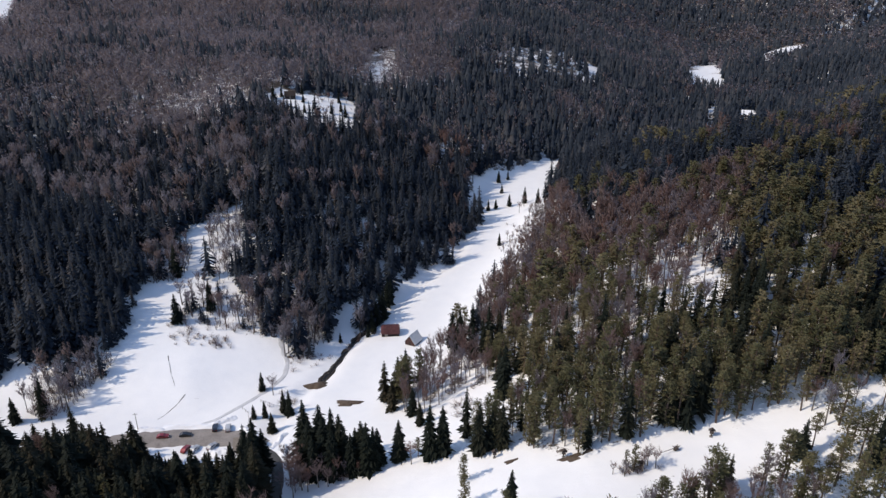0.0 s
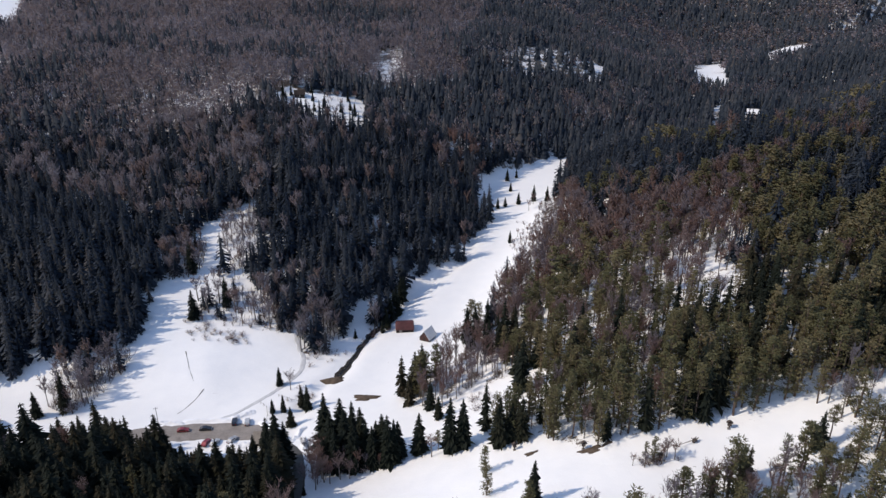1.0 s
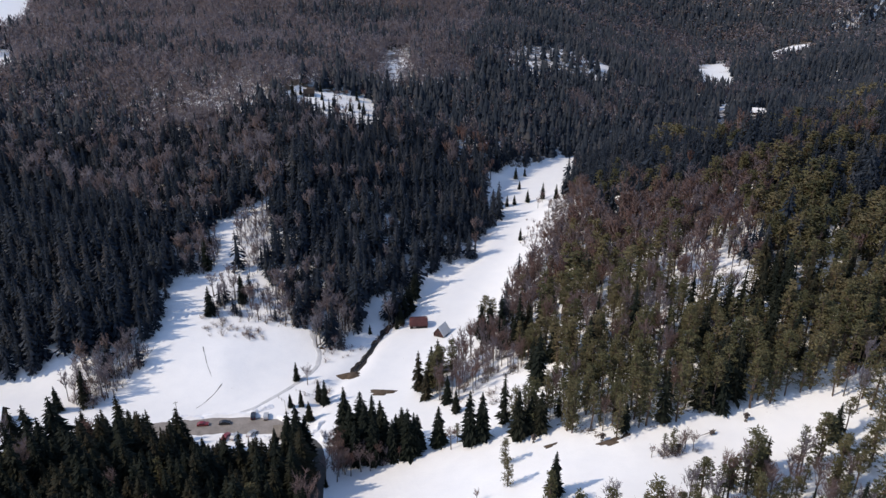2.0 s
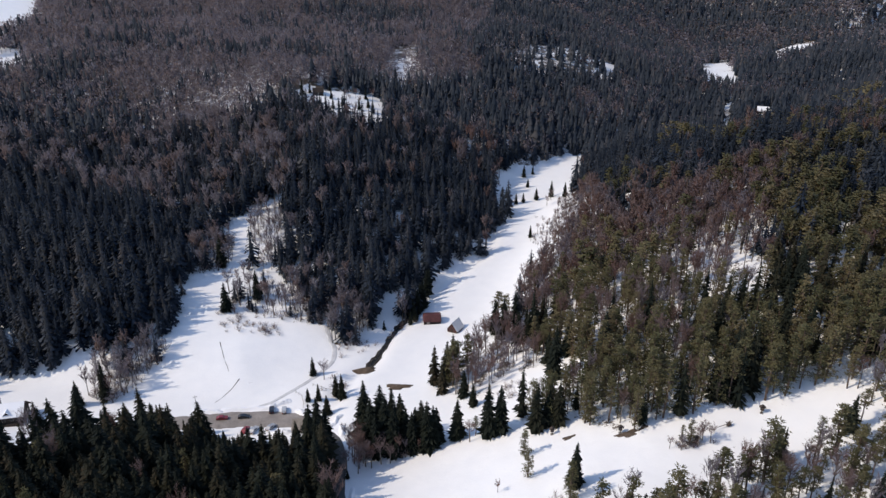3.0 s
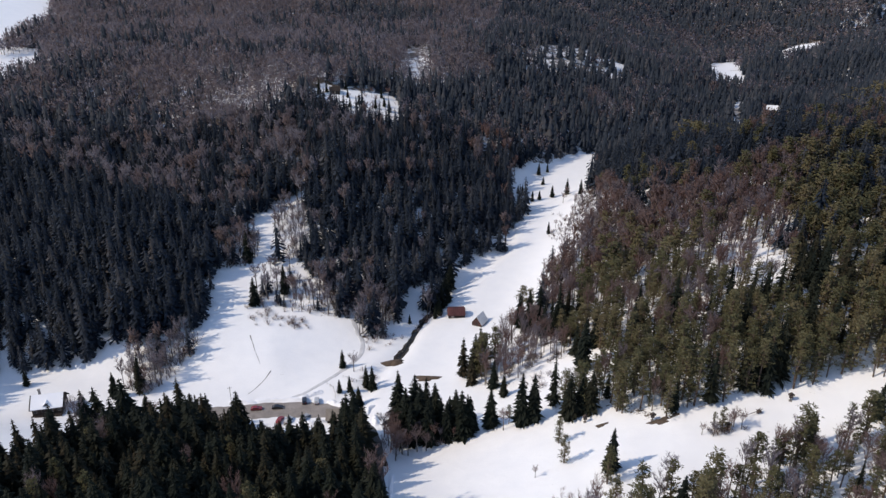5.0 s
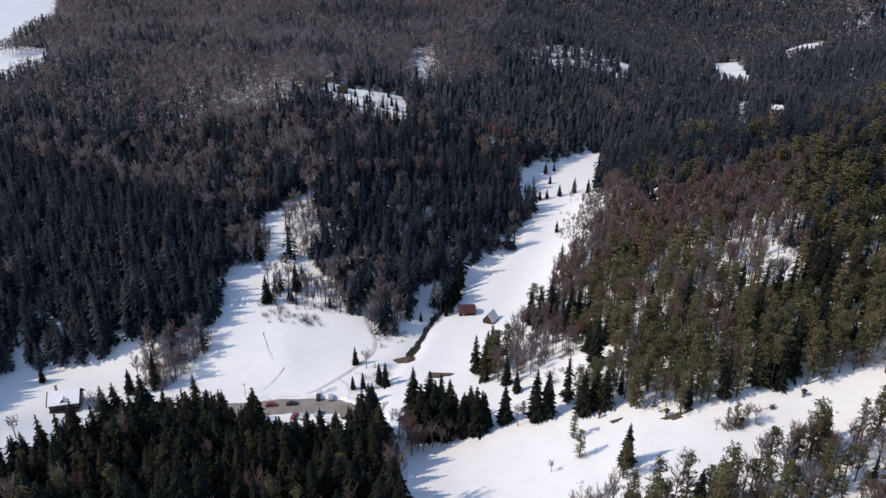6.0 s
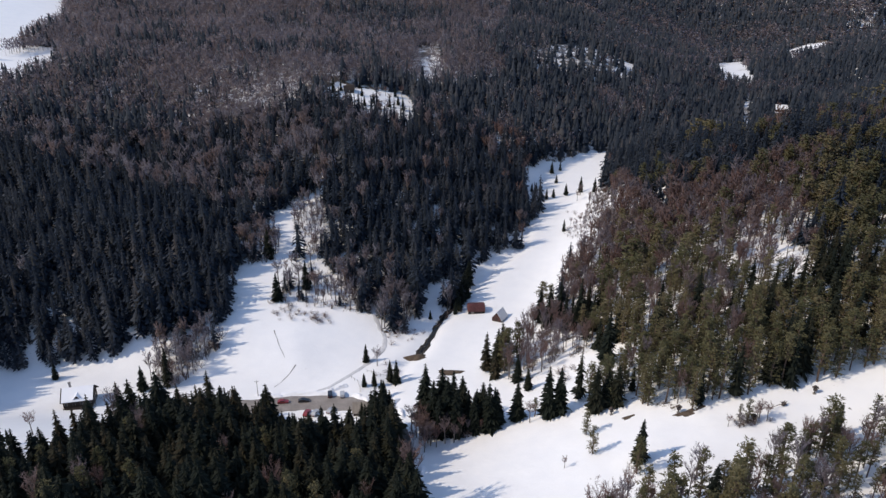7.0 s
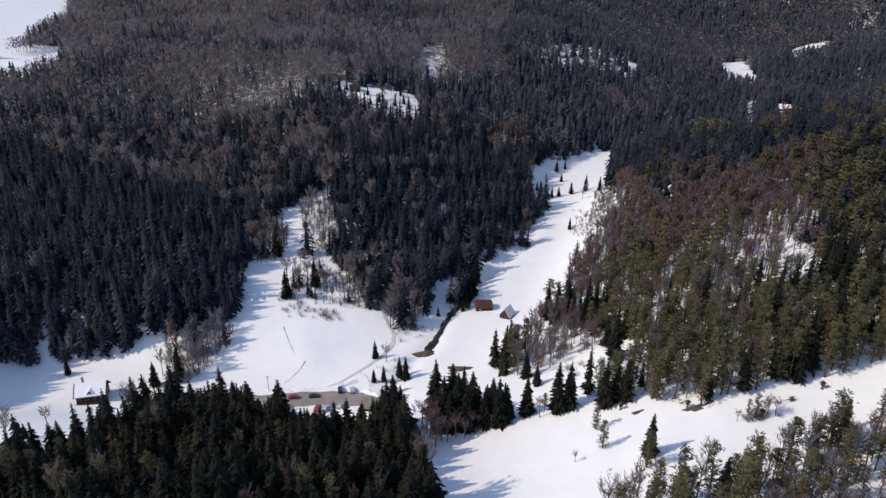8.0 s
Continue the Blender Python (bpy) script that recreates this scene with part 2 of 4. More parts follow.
def along(line, x, y):
    """Of a plan line, the nearest distance, the height there and the side (1: to its right)."""
    best, z, side, total = np.full(x.shape, 1e9), np.zeros(x.shape), np.zeros(x.shape), np.full(x.shape, 1e-30)
    for a, b in zip(line[:-1], line[1:]):
        dx, dy = b[0] - a[0], b[1] - a[1]
        u = np.clip(((x - a[0]) * dx + (y - a[1]) * dy) / (dx * dx + dy * dy), 0, 1)
        far = np.hypot(x - a[0] - u * dx, y - a[1] - u * dy)
        near = far < best
        best = np.where(near, far, best)
        if len(a) > 2:
            share = (far + 8.0) ** -5
            z, total = z + share * (a[2] + u * (b[2] - a[2])), total + share
        side = np.where(near, np.sign((x - a[0]) * dy - (y - a[1]) * dx), side)
    return best, z / total, side


def ripple(x, y, size, seed):
    """Smooth noise from -1 to 1, by hashing a lattice."""
    u, v = x / size + seed * 17.3, y / size - seed * 9.1
    i, j = np.floor(u), np.floor(v)
    fu, fv = u - i, v - j
    fu, fv = fu * fu * (3 - 2 * fu), fv * fv * (3 - 2 * fv)

    def at(a, b):
        h = np.sin(a * 127.1 + b * 311.7 + seed * 74.7) * 43758.5453
        return 2 * (h - np.floor(h)) - 1
    return (at(i, j) * (1 - fu) + at(i + 1, j) * fu) * (1 - fv) + (at(i, j + 1) * (1 - fu) + at(i + 1, j + 1) * fu) * fv


def height(x, y):
    x, y = np.asarray(x, float), np.asarray(y, float)
    off, z, side = along(VALLEY, x, y)
    half = np.where(side > 0, 26.0, 22.0)
    rise = np.zeros(x.shape)
    for cx, cy, r, h in NEAR_HILLS + WEST_HILLS + FAR_HILLS:
        rise = rise + h * np.exp(-((x - cx) ** 2 + (y - cy) ** 2) / (2 * r * r))
    rough = ripple(x, y, 60, 1) * 1.5 + ripple(x, y, 23, 2) * 0.6 + ripple(x, y, 8, 3) * 0.18
    slope = 1 - np.exp(-(np.maximum(off - half * 0.4, 0) / half) ** 2)
    bank = 36 * np.exp(-((x + 268) / 24) ** 2 - ((y - 214) / 30) ** 2)  # unseen steep knoll at the meadow's end, added so its spruces shade more
    near = np.exp(-((x + 64) / 13) ** 2 - ((y - 224) / 15) ** 2)  # trodden, lumpy snow round the ditch
    bank = bank - 1.7 * np.exp(-(along(DITCH, x, y)[0] / 3.0) ** 2) + near * (0.55 * ripple(x, y, 5.5, 21) + 0.35 * ripple(x, y, 3.2, 22))
    return z + bank + rise * slope + rough * np.clip(off / 60 - 0.3, 0.12, 1) - 1.7 * np.exp(-(along(GULLY, x, y)[0] / 3.2) ** 2)


def ground_at(x, y):
    return float(height(np.array([x]), np.array([y]))[0])


def inside(plan, x, y):
    hit = np.zeros(x.shape, bool)
    for (ax, ay), (bx, by) in zip(plan, plan[1:] + plan[:1]):
        if ay != by:
            hit ^= ((ay > y) != (by > y)) & (x < (bx - ax) * (y - ay) / (by - ay) + ax)
    return hit


def open_ground(x, y):
    """Where no wood grows; the edges are uneven."""
    ex, ey = x + ripple(x, y, 9, 5) * 2.2, y + ripple(x, y, 9, 6) * 2.2
    free = np.zeros(x.shape, bool)
    for plan in OPEN:
        free |= inside(plan, ex, ey)
    for gx, gy, r in GAPS:
        free |= np.hypot(x - gx, y - gy) < r
    return free


def thin_ground(x, y):
    some = np.zeros(x.shape, bool)
    for plan in THIN:
        some |= inside(plan, x, y)
    return some


def steps(lo, fine_lo, fine_hi, hi, fine, coarse):
    return np.concatenate([np.arange(lo, fine_lo, coarse), np.arange(fine_lo, fine_hi, fine), np.arange(fine_hi, hi + coarse, coarse)])


def raw_mesh(name, verts, tris, mats=(), smooth=False, tint=None, slots=None, normals=None):
    me = bpy.data.meshes.new(name)
    n = len(tris)
    me.vertices.add(len(verts))
    me.vertices.foreach_set("co", np.ascontiguousarray(verts, np.float32).ravel())
    me.loops.add(n * tris.shape[1])
    me.loops.foreach_set("vertex_index", np.ascontiguousarray(tris, np.int32).ravel())
    me.polygons.add(n)
    me.polygons.foreach_set("loop_start", np.arange(0, n * tris.shape[1], tris.shape[1], dtype=np.int32))
    if slots is not None:
        me.polygons.foreach_set("material_index", np.ascontiguousarray(slots, np.int32))
    me.update(calc_edges=True)
    me.polygons.foreach_set("use_smooth", np.full(n, smooth))
    if tint is not None:
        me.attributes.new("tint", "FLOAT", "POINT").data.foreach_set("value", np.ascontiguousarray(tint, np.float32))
    if normals is not None:
        me.attributes.new("custom_normal", "FLOAT_VECTOR", "POINT").data.foreach_set("vector", np.ascontiguousarray(normals, np.float32).ravel())
    for m in mats:
        me.materials.append(m)
    return me


def build_ground():
    gx = steps(-2600, -260, 200, 2600, 3.0, 30)
    gy = steps(-700, 90, 545, 3200, 3.0, 20)
    X, Y = np.meshgrid(gx, gy)
    Z = height(X, Y)
    verts = np.stack([X, Y, Z], -1).reshape(-1, 3)
    w, rows = len(gx), len(gy)
    i = (np.arange(rows - 1)[:, None] * w + np.arange(w - 1)).ravel()
    me = raw_mesh("ground", verts, np.stack([i, i + 1, i + w + 1, i + w], -1), [SNOW], True)
    x, y = X.ravel(), Y.ravel()
    wood = ~open_ground(x, y)
    litter = np.where(wood, 0.28 + 0.2 * ripple(x, y, 35, 8), 0.0)
    # hill litter, raised further to darken the snow for tree shade too
    litter = np.where(wood & inside(HILL_WOOD, x, y), 0.38 + 0.10 * np.clip((y - 212) / 20, 0, 1) + 0.26 * np.clip((y - 268) / 20, 0, 1) + 0.14 * ripple(x, y, 11, 9), litter)
    litter = np.where(wood & (y > 380), litter + 0.28 + 0.10 * (x < 0) + 0.22 * np.clip((y - 750) / 150, 0, 1), litter)
    me.attributes.new("litter", "FLOAT", "POINT").data.foreach_set("value", litter.astype(np.float32))
    tagged(new("ground", me), "snow-covered valley ground with leaf litter under the woods", "ground", kind="structure")


build_ground()


# ---- trees: one mesh for trunk, one for crown, at a height of one ----
def prism(path, radii, sides):
    """A tapered tube of triangles along a line of points."""
    v, f = [], []
    for (px, py, pz), r in zip(path, radii):
        v += [(px + r * math.cos(2 * math.pi * k / sides), py + r * math.sin(2 * math.pi * k / sides), pz) for k in range(sides)]
    for i in range(len(path) - 1):
        for k in range(sides):
            a, b = i * sides + k, i * sides + (k + 1) % sides
            f += [(a, b, b + sides), (a, b + sides, a + sides)]
    return v, f


class Shape:
    def __init__(self):
        self.v, self.f = [], []

    def add(self, v, f):
        o = len(self.v)
        self.v += v
        self.f += [tuple(k + o for k in t) for t in f]

    def done(self):
        return np.array(self.v, float), np.array(self.f, int)


def spruce_shape(rng, whorls, arms, wide=0.22, bare=0.05, full=True):
    trunk, crown = Shape(), Shape()
    trunk.add(*prism([(0, 0, -0.03), (0, 0, 0.5), (0, 0, 0.97)], [0.014, 0.009, 0.002], 5 if full else 3))
    crown.add(*prism([(0, 0, bare + 0.06), (0, 0, 0.4), (0, 0, 0.985)], [wide * 0.32, wide * 0.22, 0.002], 5 if full else 3))
    for i in range(whorls):
        z = bare + (0.985 - bare) * (i + 0.55 * rng.random()) / whorls
        r = wide * (1 - z) ** 0.74 * (0.72 + 0.28 * min(1, (z - bare) * 6 + 0.2)) * rng.uniform(0.78, 1.2) + 0.006
        turn = rng.random() * 6.28
        for k in range(arms):
            a = turn + 6.283 * (k + 0.9 * rng.random()) / arms
            lr = r * (0.55 + 0.65 * rng.random())
            c, s = math.cos(a), math.sin(a)
            w = lr * (0.10 + 0.14 * rng.random())
            top, tip = z + 0.14 * lr, z - (0.08 + 0.45 * rng.random()) * lr - 0.008
            mid = (0.45 + 0.25 * rng.random()) * lr
            low, roll = z - (0.14 + 0.12 * rng.random()) * lr, rng.uniform(-0.16, 0.16) * lr
            if not full:
                w = lr * rng.uniform(0.14, 0.30)
                crown.add([(0, 0, top + 0.012), (lr * c - w * s, lr * s + w * c, tip + roll), (lr * c + w * s, lr * s - w * c, tip - roll - 0.01)], [(0, 1, 2)])
                continue
            crown.add([(0, 0, top), (mid * c - w * s, mid * s + w * c, low + roll), (lr * c, lr * s, tip), (mid * c + w * s, mid * s - w * c, low - roll)], [(0, 1, 2), (0, 2, 3)])
    return trunk.done(), crown.done()


def far_spruce_shape(rng, tiers, points, wide=0.19):
    """Seen from afar: ragged skirts one over another."""
    trunk, crown = Shape(), Shape()
    trunk.add([(-0.01, 0, -0.03), (0.01, 0, -0.03), (0, 0, 0.5)], [(0, 1, 2)])
    for i in range(tiers):
        low = 0.03 + 0.9 * (i + rng.uniform(-0.25, 0.25)) / tiers
        top = min(1.0, low + 1.75 / tiers * 0.9)
        r, turn, n = wide * (1 - low) ** 0.8 * rng.uniform(0.82, 1.18), rng.random() * 6.28, points * 2
        ring = [(r * q * math.cos(turn + 6.283 * k / n), r * q * math.sin(turn + 6.283 * k / n), low + (0.05 if k % 2 else -0.035) * rng.random())
                for k in range(n) for q in [rng.uniform(0.45, 0.7) if k % 2 else rng.uniform(0.75, 1.25)]]
        crown.add([(0, 0, 1.0 if i == tiers - 1 else top)] + ring, [(0, k + 1, (k + 1) % n + 1) for k in range(n)])
    return trunk.done(), crown.done()


def pine_shape(rng, clumps, blades, bare=0.45, wide=0.17, size=0.055):
    """A pine: bare lower trunk, then layers of limbs that carry sprays of needles."""
    trunk, crown = Shape(), Shape()
    bend = [(0.0, 0.0)] + [(rng.uniform(-0.02, 0.02), rng.uniform(-0.02, 0.02)) for _ in range(3)]
    trunk.add(*prism([(x, y, z) for (x, y), z in zip(bend, (-0.03, 0.35, 0.7, 0.97))], [0.017, 0.014, 0.009, 0.002], 5 if size < 0.04 else 4))
    for i in range(clumps):
        z = bare + (1 - bare) * (i + rng.random()) / clumps
        h = (z - bare) / (1 - bare)
        r = wide * (0.25 + 0.85 * (1 - h) ** 0.7 * min(1, 0.45 + 2.2 * h)) * rng.uniform(0.25, 1.0)
        a = rng.random() * 6.283
        out = Vector((math.cos(a), math.sin(a), 0))
        tip = out * r + Vector((0, 0, min(z, 0.985)))
        if r > 0.05:
            trunk.add([(0, 0, tip.z - 0.05), (0, 0, tip.z - 0.035), tuple(tip)], [(0, 1, 2)])
        for _ in range(blades):
            u = (out * rng.uniform(0.2, 1.0) + Vector((rng.gauss(0, 0.7), rng.gauss(0, 0.7), rng.gauss(0.25, 0.45)))).normalized()
            w = u.cross(Vector((rng.gauss(0, 1), rng.gauss(0, 1), rng.gauss(0, 1)))).normalized()
            p = tip + Vector((rng.gauss(0, 0.9), rng.gauss(0, 0.9), rng.gauss(0, 0.32))) * size
            q = size * rng.uniform(0.7, 1.3)
            crown.add([tuple(p + u * q), tuple(p - u * q * 0.5 + w * q * 0.42), tuple(p - u * q * 0.5 - w * q * 0.42)], [(0, 1, 2)])
    return trunk.done(), crown.done()


def beech_shape(rng, limbs, twigs, fine, thick=0.0022, wide=0.2, sides=5):
    """A leafless broadleaf tree: rising limbs, branches and a veil of twigs."""
    trunk, crown = Shape(), Shape()
    lean = rng.uniform(-0.02, 0.02), rng.uniform(-0.02, 0.02)
    trunk.add(*prism([(0, 0, -0.03), (lean[0], lean[1], 0.4), (lean[0] * 1.5, lean[1] * 1.5, 0.85)], [0.016, 0.012, 0.004], sides))

    def sliver(p, q, w):
        side = (q - p).cross(Vector((rng.gauss(0, 1), rng.gauss(0, 1), rng.gauss(0, 1)))).normalized() * w
        crown.add([tuple(p - side), tuple(p + side), tuple(q)], [(0, 1, 2)])

    for i in range(limbs):
        a, z0 = 6.283 * (i * 0.382 + 0.1 * rng.random()), 0.44 + 0.38 * i / limbs
        out = wide * rng.uniform(0.45, 1.0) * (1.15 - 0.6 * z0)
        p = Vector((lean[0], lean[1], z0))
        q = Vector((out * math.cos(a), out * math.sin(a), min(0.96, z0 + rng.uniform(0.18, 0.32))))
        sliver(p, q, thick * 1.8)
        for _ in range(twigs):
            b = p.lerp(q, rng.uniform(0.35, 1.0))
            a2 = a + rng.uniform(-1.6, 1.6)
            e = b + Vector((math.cos(a2) * 0.06, math.sin(a2) * 0.06, rng.uniform(0.06, 0.15))) * rng.uniform(0.6, 1.2)
            sliver(b, e, thick * 1.2)
            for _ in range(fine):
                s = b.lerp(e, rng.uniform(0.2, 1.0))
                sliver(s, s + Vector((rng.gauss(0, 0.026), rng.gauss(0, 0.026), rng.uniform(0.01, 0.085))), thick)
    for _ in range(twigs * 2):
        b = Vector((lean[0], lean[1], rng.uniform(0.5, 0.82)))
        sliver(b, b + Vector((rng.gauss(0, 0.06), rng.gauss(0, 0.06), rng.uniform(0.08, 0.18))), thick * 1.2)
    return trunk.done(), crown.done()


def far_beech_shape(rng, blades, wide, thick):
    """Seen from afar: a rounded broom of rising twigs."""
    trunk, crown = Shape(), Shape()
    trunk.add([(-0.012, 0, -0.03), (0.012, 0, -0.03), (0, 0, 0.7)], [(0, 1, 2)])
    for i in range(blades):
        a, h = 6.283 * (i * 0.382 + 0.05 * rng.random()), rng.random()
        r = wide * math.sqrt(1 - (h - 0.45) ** 2 * 2.6) * rng.uniform(0.3, 1.05)
        tip = Vector((r * math.cos(a), r * math.sin(a), 0.38 + 0.60 * h * (1 - 0.25 * r / wide)))
        foot = Vector((0.5 * r * math.cos(a + rng.uniform(-0.6, 0.6)), 0.5 * r * math.sin(a), tip.z - rng.uniform(0.13, 0.26)))
        side = (tip - foot).cross(Vector((rng.gauss(0, 1), rng.gauss(0, 1), rng.gauss(0, 1)))).normalized() * thick * rng.uniform(0.7, 1.3)
        crown.add([tuple(foot.lerp(tip, 0.5) + side), tuple(foot.lerp(tip, 0.4) - side), tuple(tip if i % 3 else foot)], [(0, 1, 2)])
    return trunk.done(), crown.done()


def bush_shape(rng, stems, twigs, thick):
    """Scrub: many thin stems rising from one root."""
    trunk, crown = Shape(), Shape()
    for i in range(stems):
        a, lean = 6.283 * (i + rng.random()) / stems, rng.uniform(0.1, 0.75)
        q = Vector((lean * math.cos(a), lean * math.sin(a), rng.uniform(0.55, 1.0) * (1.15 - 0.5 * lean)))
        side = Vector((-math.sin(a), math.cos(a), 0)) * thick
        trunk.add([tuple(-side), tuple(side), tuple(q)], [(0, 1, 2)])
        for _ in range(twigs):
            b = q * rng.uniform(0.35, 1.0)
            e = b + Vector((rng.gauss(0, 0.12), rng.gauss(0, 0.12), rng.uniform(0.02, 0.26)))
            w = (e - b).cross(Vector((rng.gauss(0, 1), rng.gauss(0, 1), rng.gauss(0, 1)))).normalized() * thick
            crown.add([tuple(b - w), tuple(b + w), tuple(e)], [(0, 1, 2)])
    return trunk.done(), crown.done()


def shape_of(kind, lod, g):
    if kind == "bush":
        return bush_shape(g, (16, 10, 6, 6)[lod], (9, 6, 4, 4)[lod], (0.012, 0.02, 0.03, 0.03)[lod])
    if kind == "spruce":
        if lod > 1:
            return far_spruce_shape(g, (5, 3)[lod - 2], (4, 3)[lod - 2], g.uniform(0.15, 0.20))
        return spruce_shape(g, (21, 17)[lod], (11, 7)[lod], g.uniform(0.15, 0.20), 0.03 + 0.05 * g.random(), lod == 0)
    if kind == "pine":
        return pine_shape(g, (76, 42, 14, 8)[lod], (10, 7, 5, 4)[lod], g.choice(((0.08, 0.12, 0.18, 0.34, 0.52), (0.30, 0.44, 0.50, 0.56, 0.60))[lod > 0]), g.uniform(0.14, 0.18), (0.0235, 0.036, 0.07, 0.10)[lod])
    if lod > 1:
        return far_beech_shape(g, (50, 20)[lod - 2], g.uniform(0.26, 0.34), (0.023, 0.055)[lod - 2])
    return beech_shape(g, (12, 8)[lod], (7, 6)[lod], (7, 4)[lod], (0.0034, 0.0075)[lod], g.uniform(0.14, 0.20), (5, 4)[lod])


SHAPES = {}
for kind in ("spruce", "pine", "beech", "bush"):
    for lod in range(4):
        SHAPES[kind, lod] = [shape_of(kind, lod, random.Random(f"{kind}{lod}{v}")) for v in range((6, 5, 4, 4)[lod])]
SHAPES["pine", 0][0] = pine_shape(random.Random("low"), 90, 10, 0.08, 0.15, 0.024)
FINE = [spruce_shape(g, 30, 13, g.uniform(0.15, 0.20), 0.02 + 0.05 * g.random()) for g in map(random.Random, "abcdef")]
BARK = {"spruce": SPRUCE_BARK, "pine": PINE_BARK, "beech": BEECH_BARK, "bush": BRANCH_DARK}
LEAF = {"spruce": SPRUCE, "pine": PINE, "beech": TWIGS, "bush": TWIGS}


def rounded(shape, kind):
    """A crown whose leaves face outward, with the soft normals of its whole form, and the trunk's own."""
    (tv, tf), (cv, cf) = shape
    if kind == "spruce":
        out = np.c_[cv[:, :2] * 6, np.full(len(cv), 0.5)]
    else:
        out = (cv - (0, 0, 0.58)) * (1.0, 1.0, 0.9) + (0, 0, 0.06)
    out /= np.linalg.norm(out, axis=1)[:, None] + 1e-9
    a, b, c = (cv[cf[:, i]] for i in range(3))
    turned = np.einsum("ij,ij->i", np.cross(b - a, c - a), out[cf].sum(1)) < 0
    cf = np.where(turned[:, None], cf[:, ::-1], cf)
    stem = np.c_[tv[:, :2], np.zeros(len(tv))] + (0, -1e-4, 0)
    return ((tv, tf), (cv, cf)), (stem / np.linalg.norm(stem, axis=1)[:, None], out)


def plant(name, kind, trees, lod, label):
    """A wood of many trees as one mesh: trees are rows of x, y, height, width and turn."""
    if not len(trees):
        return
    trees = np.asarray(trees, float)
    z = height(trees[:, 0], trees[:, 1])
    V, F, S, T, N, start = [], [], [], [], [], 0
    shapes = SHAPES[kind, lod]
    for v, shape in enumerate(shapes):
        pick = np.arange(v, len(trees), len(shapes))
        if not len(pick):
            continue
        t = trees[pick]
        c, s = np.cos(t[:, 4])[:, None], np.sin(t[:, 4])[:, None]
        soft = None
        if lod:
            shape, soft = rounded(shape, kind)
        for slot, (vv, ff) in enumerate(shape):
            if soft:
                nx, ny, nz = soft[slot].T
                N.append(np.stack([nx * c - ny * s, nx * s + ny * c, np.broadcast_to(nz, (len(t), len(vv)))], -1).reshape(-1, 3))
            x, y = vv[:, 0] * t[:, 3:4] * t[:, 2:3], vv[:, 1] * t[:, 3:4] * t[:, 2:3]
            p = np.stack([x * c - y * s + t[:, 0:1], x * s + y * c + t[:, 1:2], vv[:, 2] * t[:, 2:3] + z[pick][:, None]], -1)
            f = ff[None] + (np.arange(len(t)) * len(vv))[:, None, None] + start
            V.append(p.reshape(-1, 3))
            F.append(f.reshape(-1, 3))
            S.append(np.full(len(t) * len(ff), slot))
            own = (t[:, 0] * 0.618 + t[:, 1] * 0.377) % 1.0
            # tint of far trees is pushed lighter and greyer, as painted haze
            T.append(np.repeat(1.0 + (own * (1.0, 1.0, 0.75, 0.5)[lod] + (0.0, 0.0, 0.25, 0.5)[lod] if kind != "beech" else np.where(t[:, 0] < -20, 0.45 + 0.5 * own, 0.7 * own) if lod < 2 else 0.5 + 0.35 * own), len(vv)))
            start += len(t) * len(vv)
    # spruces beyond the near wood take the needle colour with haze painted in
    me = raw_mesh(name, np.concatenate(V), np.concatenate(F), [BARK[kind], HAZED_SPRUCE if kind == "spruce" and lod else LEAF[kind]], lod > 0, np.concatenate(T), np.concatenate(S), np.concatenate(N) if N else None)
    tagged(new(name, me), label, "woods", kind="stuff")


TREE_NAMES = {"spruce": "spruce_tree", "pine": "pine_tree", "beech": "beech_tree", "bush": "bush"}
PARTS = {}


def tree_thing(kind, x, y, tall, wide=1.0, turn=0.0, variant=0, label=""):
    """One tree as a thing of its own: a trunk and a crown under an Empty at its foot."""
    key = kind, variant % len(SHAPES[kind, 0])
    if key not in PARTS:
        shape = FINE[key[1]] if kind == "spruce" else SHAPES[kind, 0][key[1]]
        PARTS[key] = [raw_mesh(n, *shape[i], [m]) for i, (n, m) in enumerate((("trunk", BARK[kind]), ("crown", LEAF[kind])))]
    top = new(TREE_NAMES[kind])
    top.matrix_basis = Matrix.LocRotScale((x, y, ground_at(x, y)), Euler((0, 0, turn)), (tall * wide, tall * wide, tall))
    for n, me in zip(("trunk", "crown"), PARTS[key]):
        new(n, me).parent = top
    return tagged(top, label, "tree")


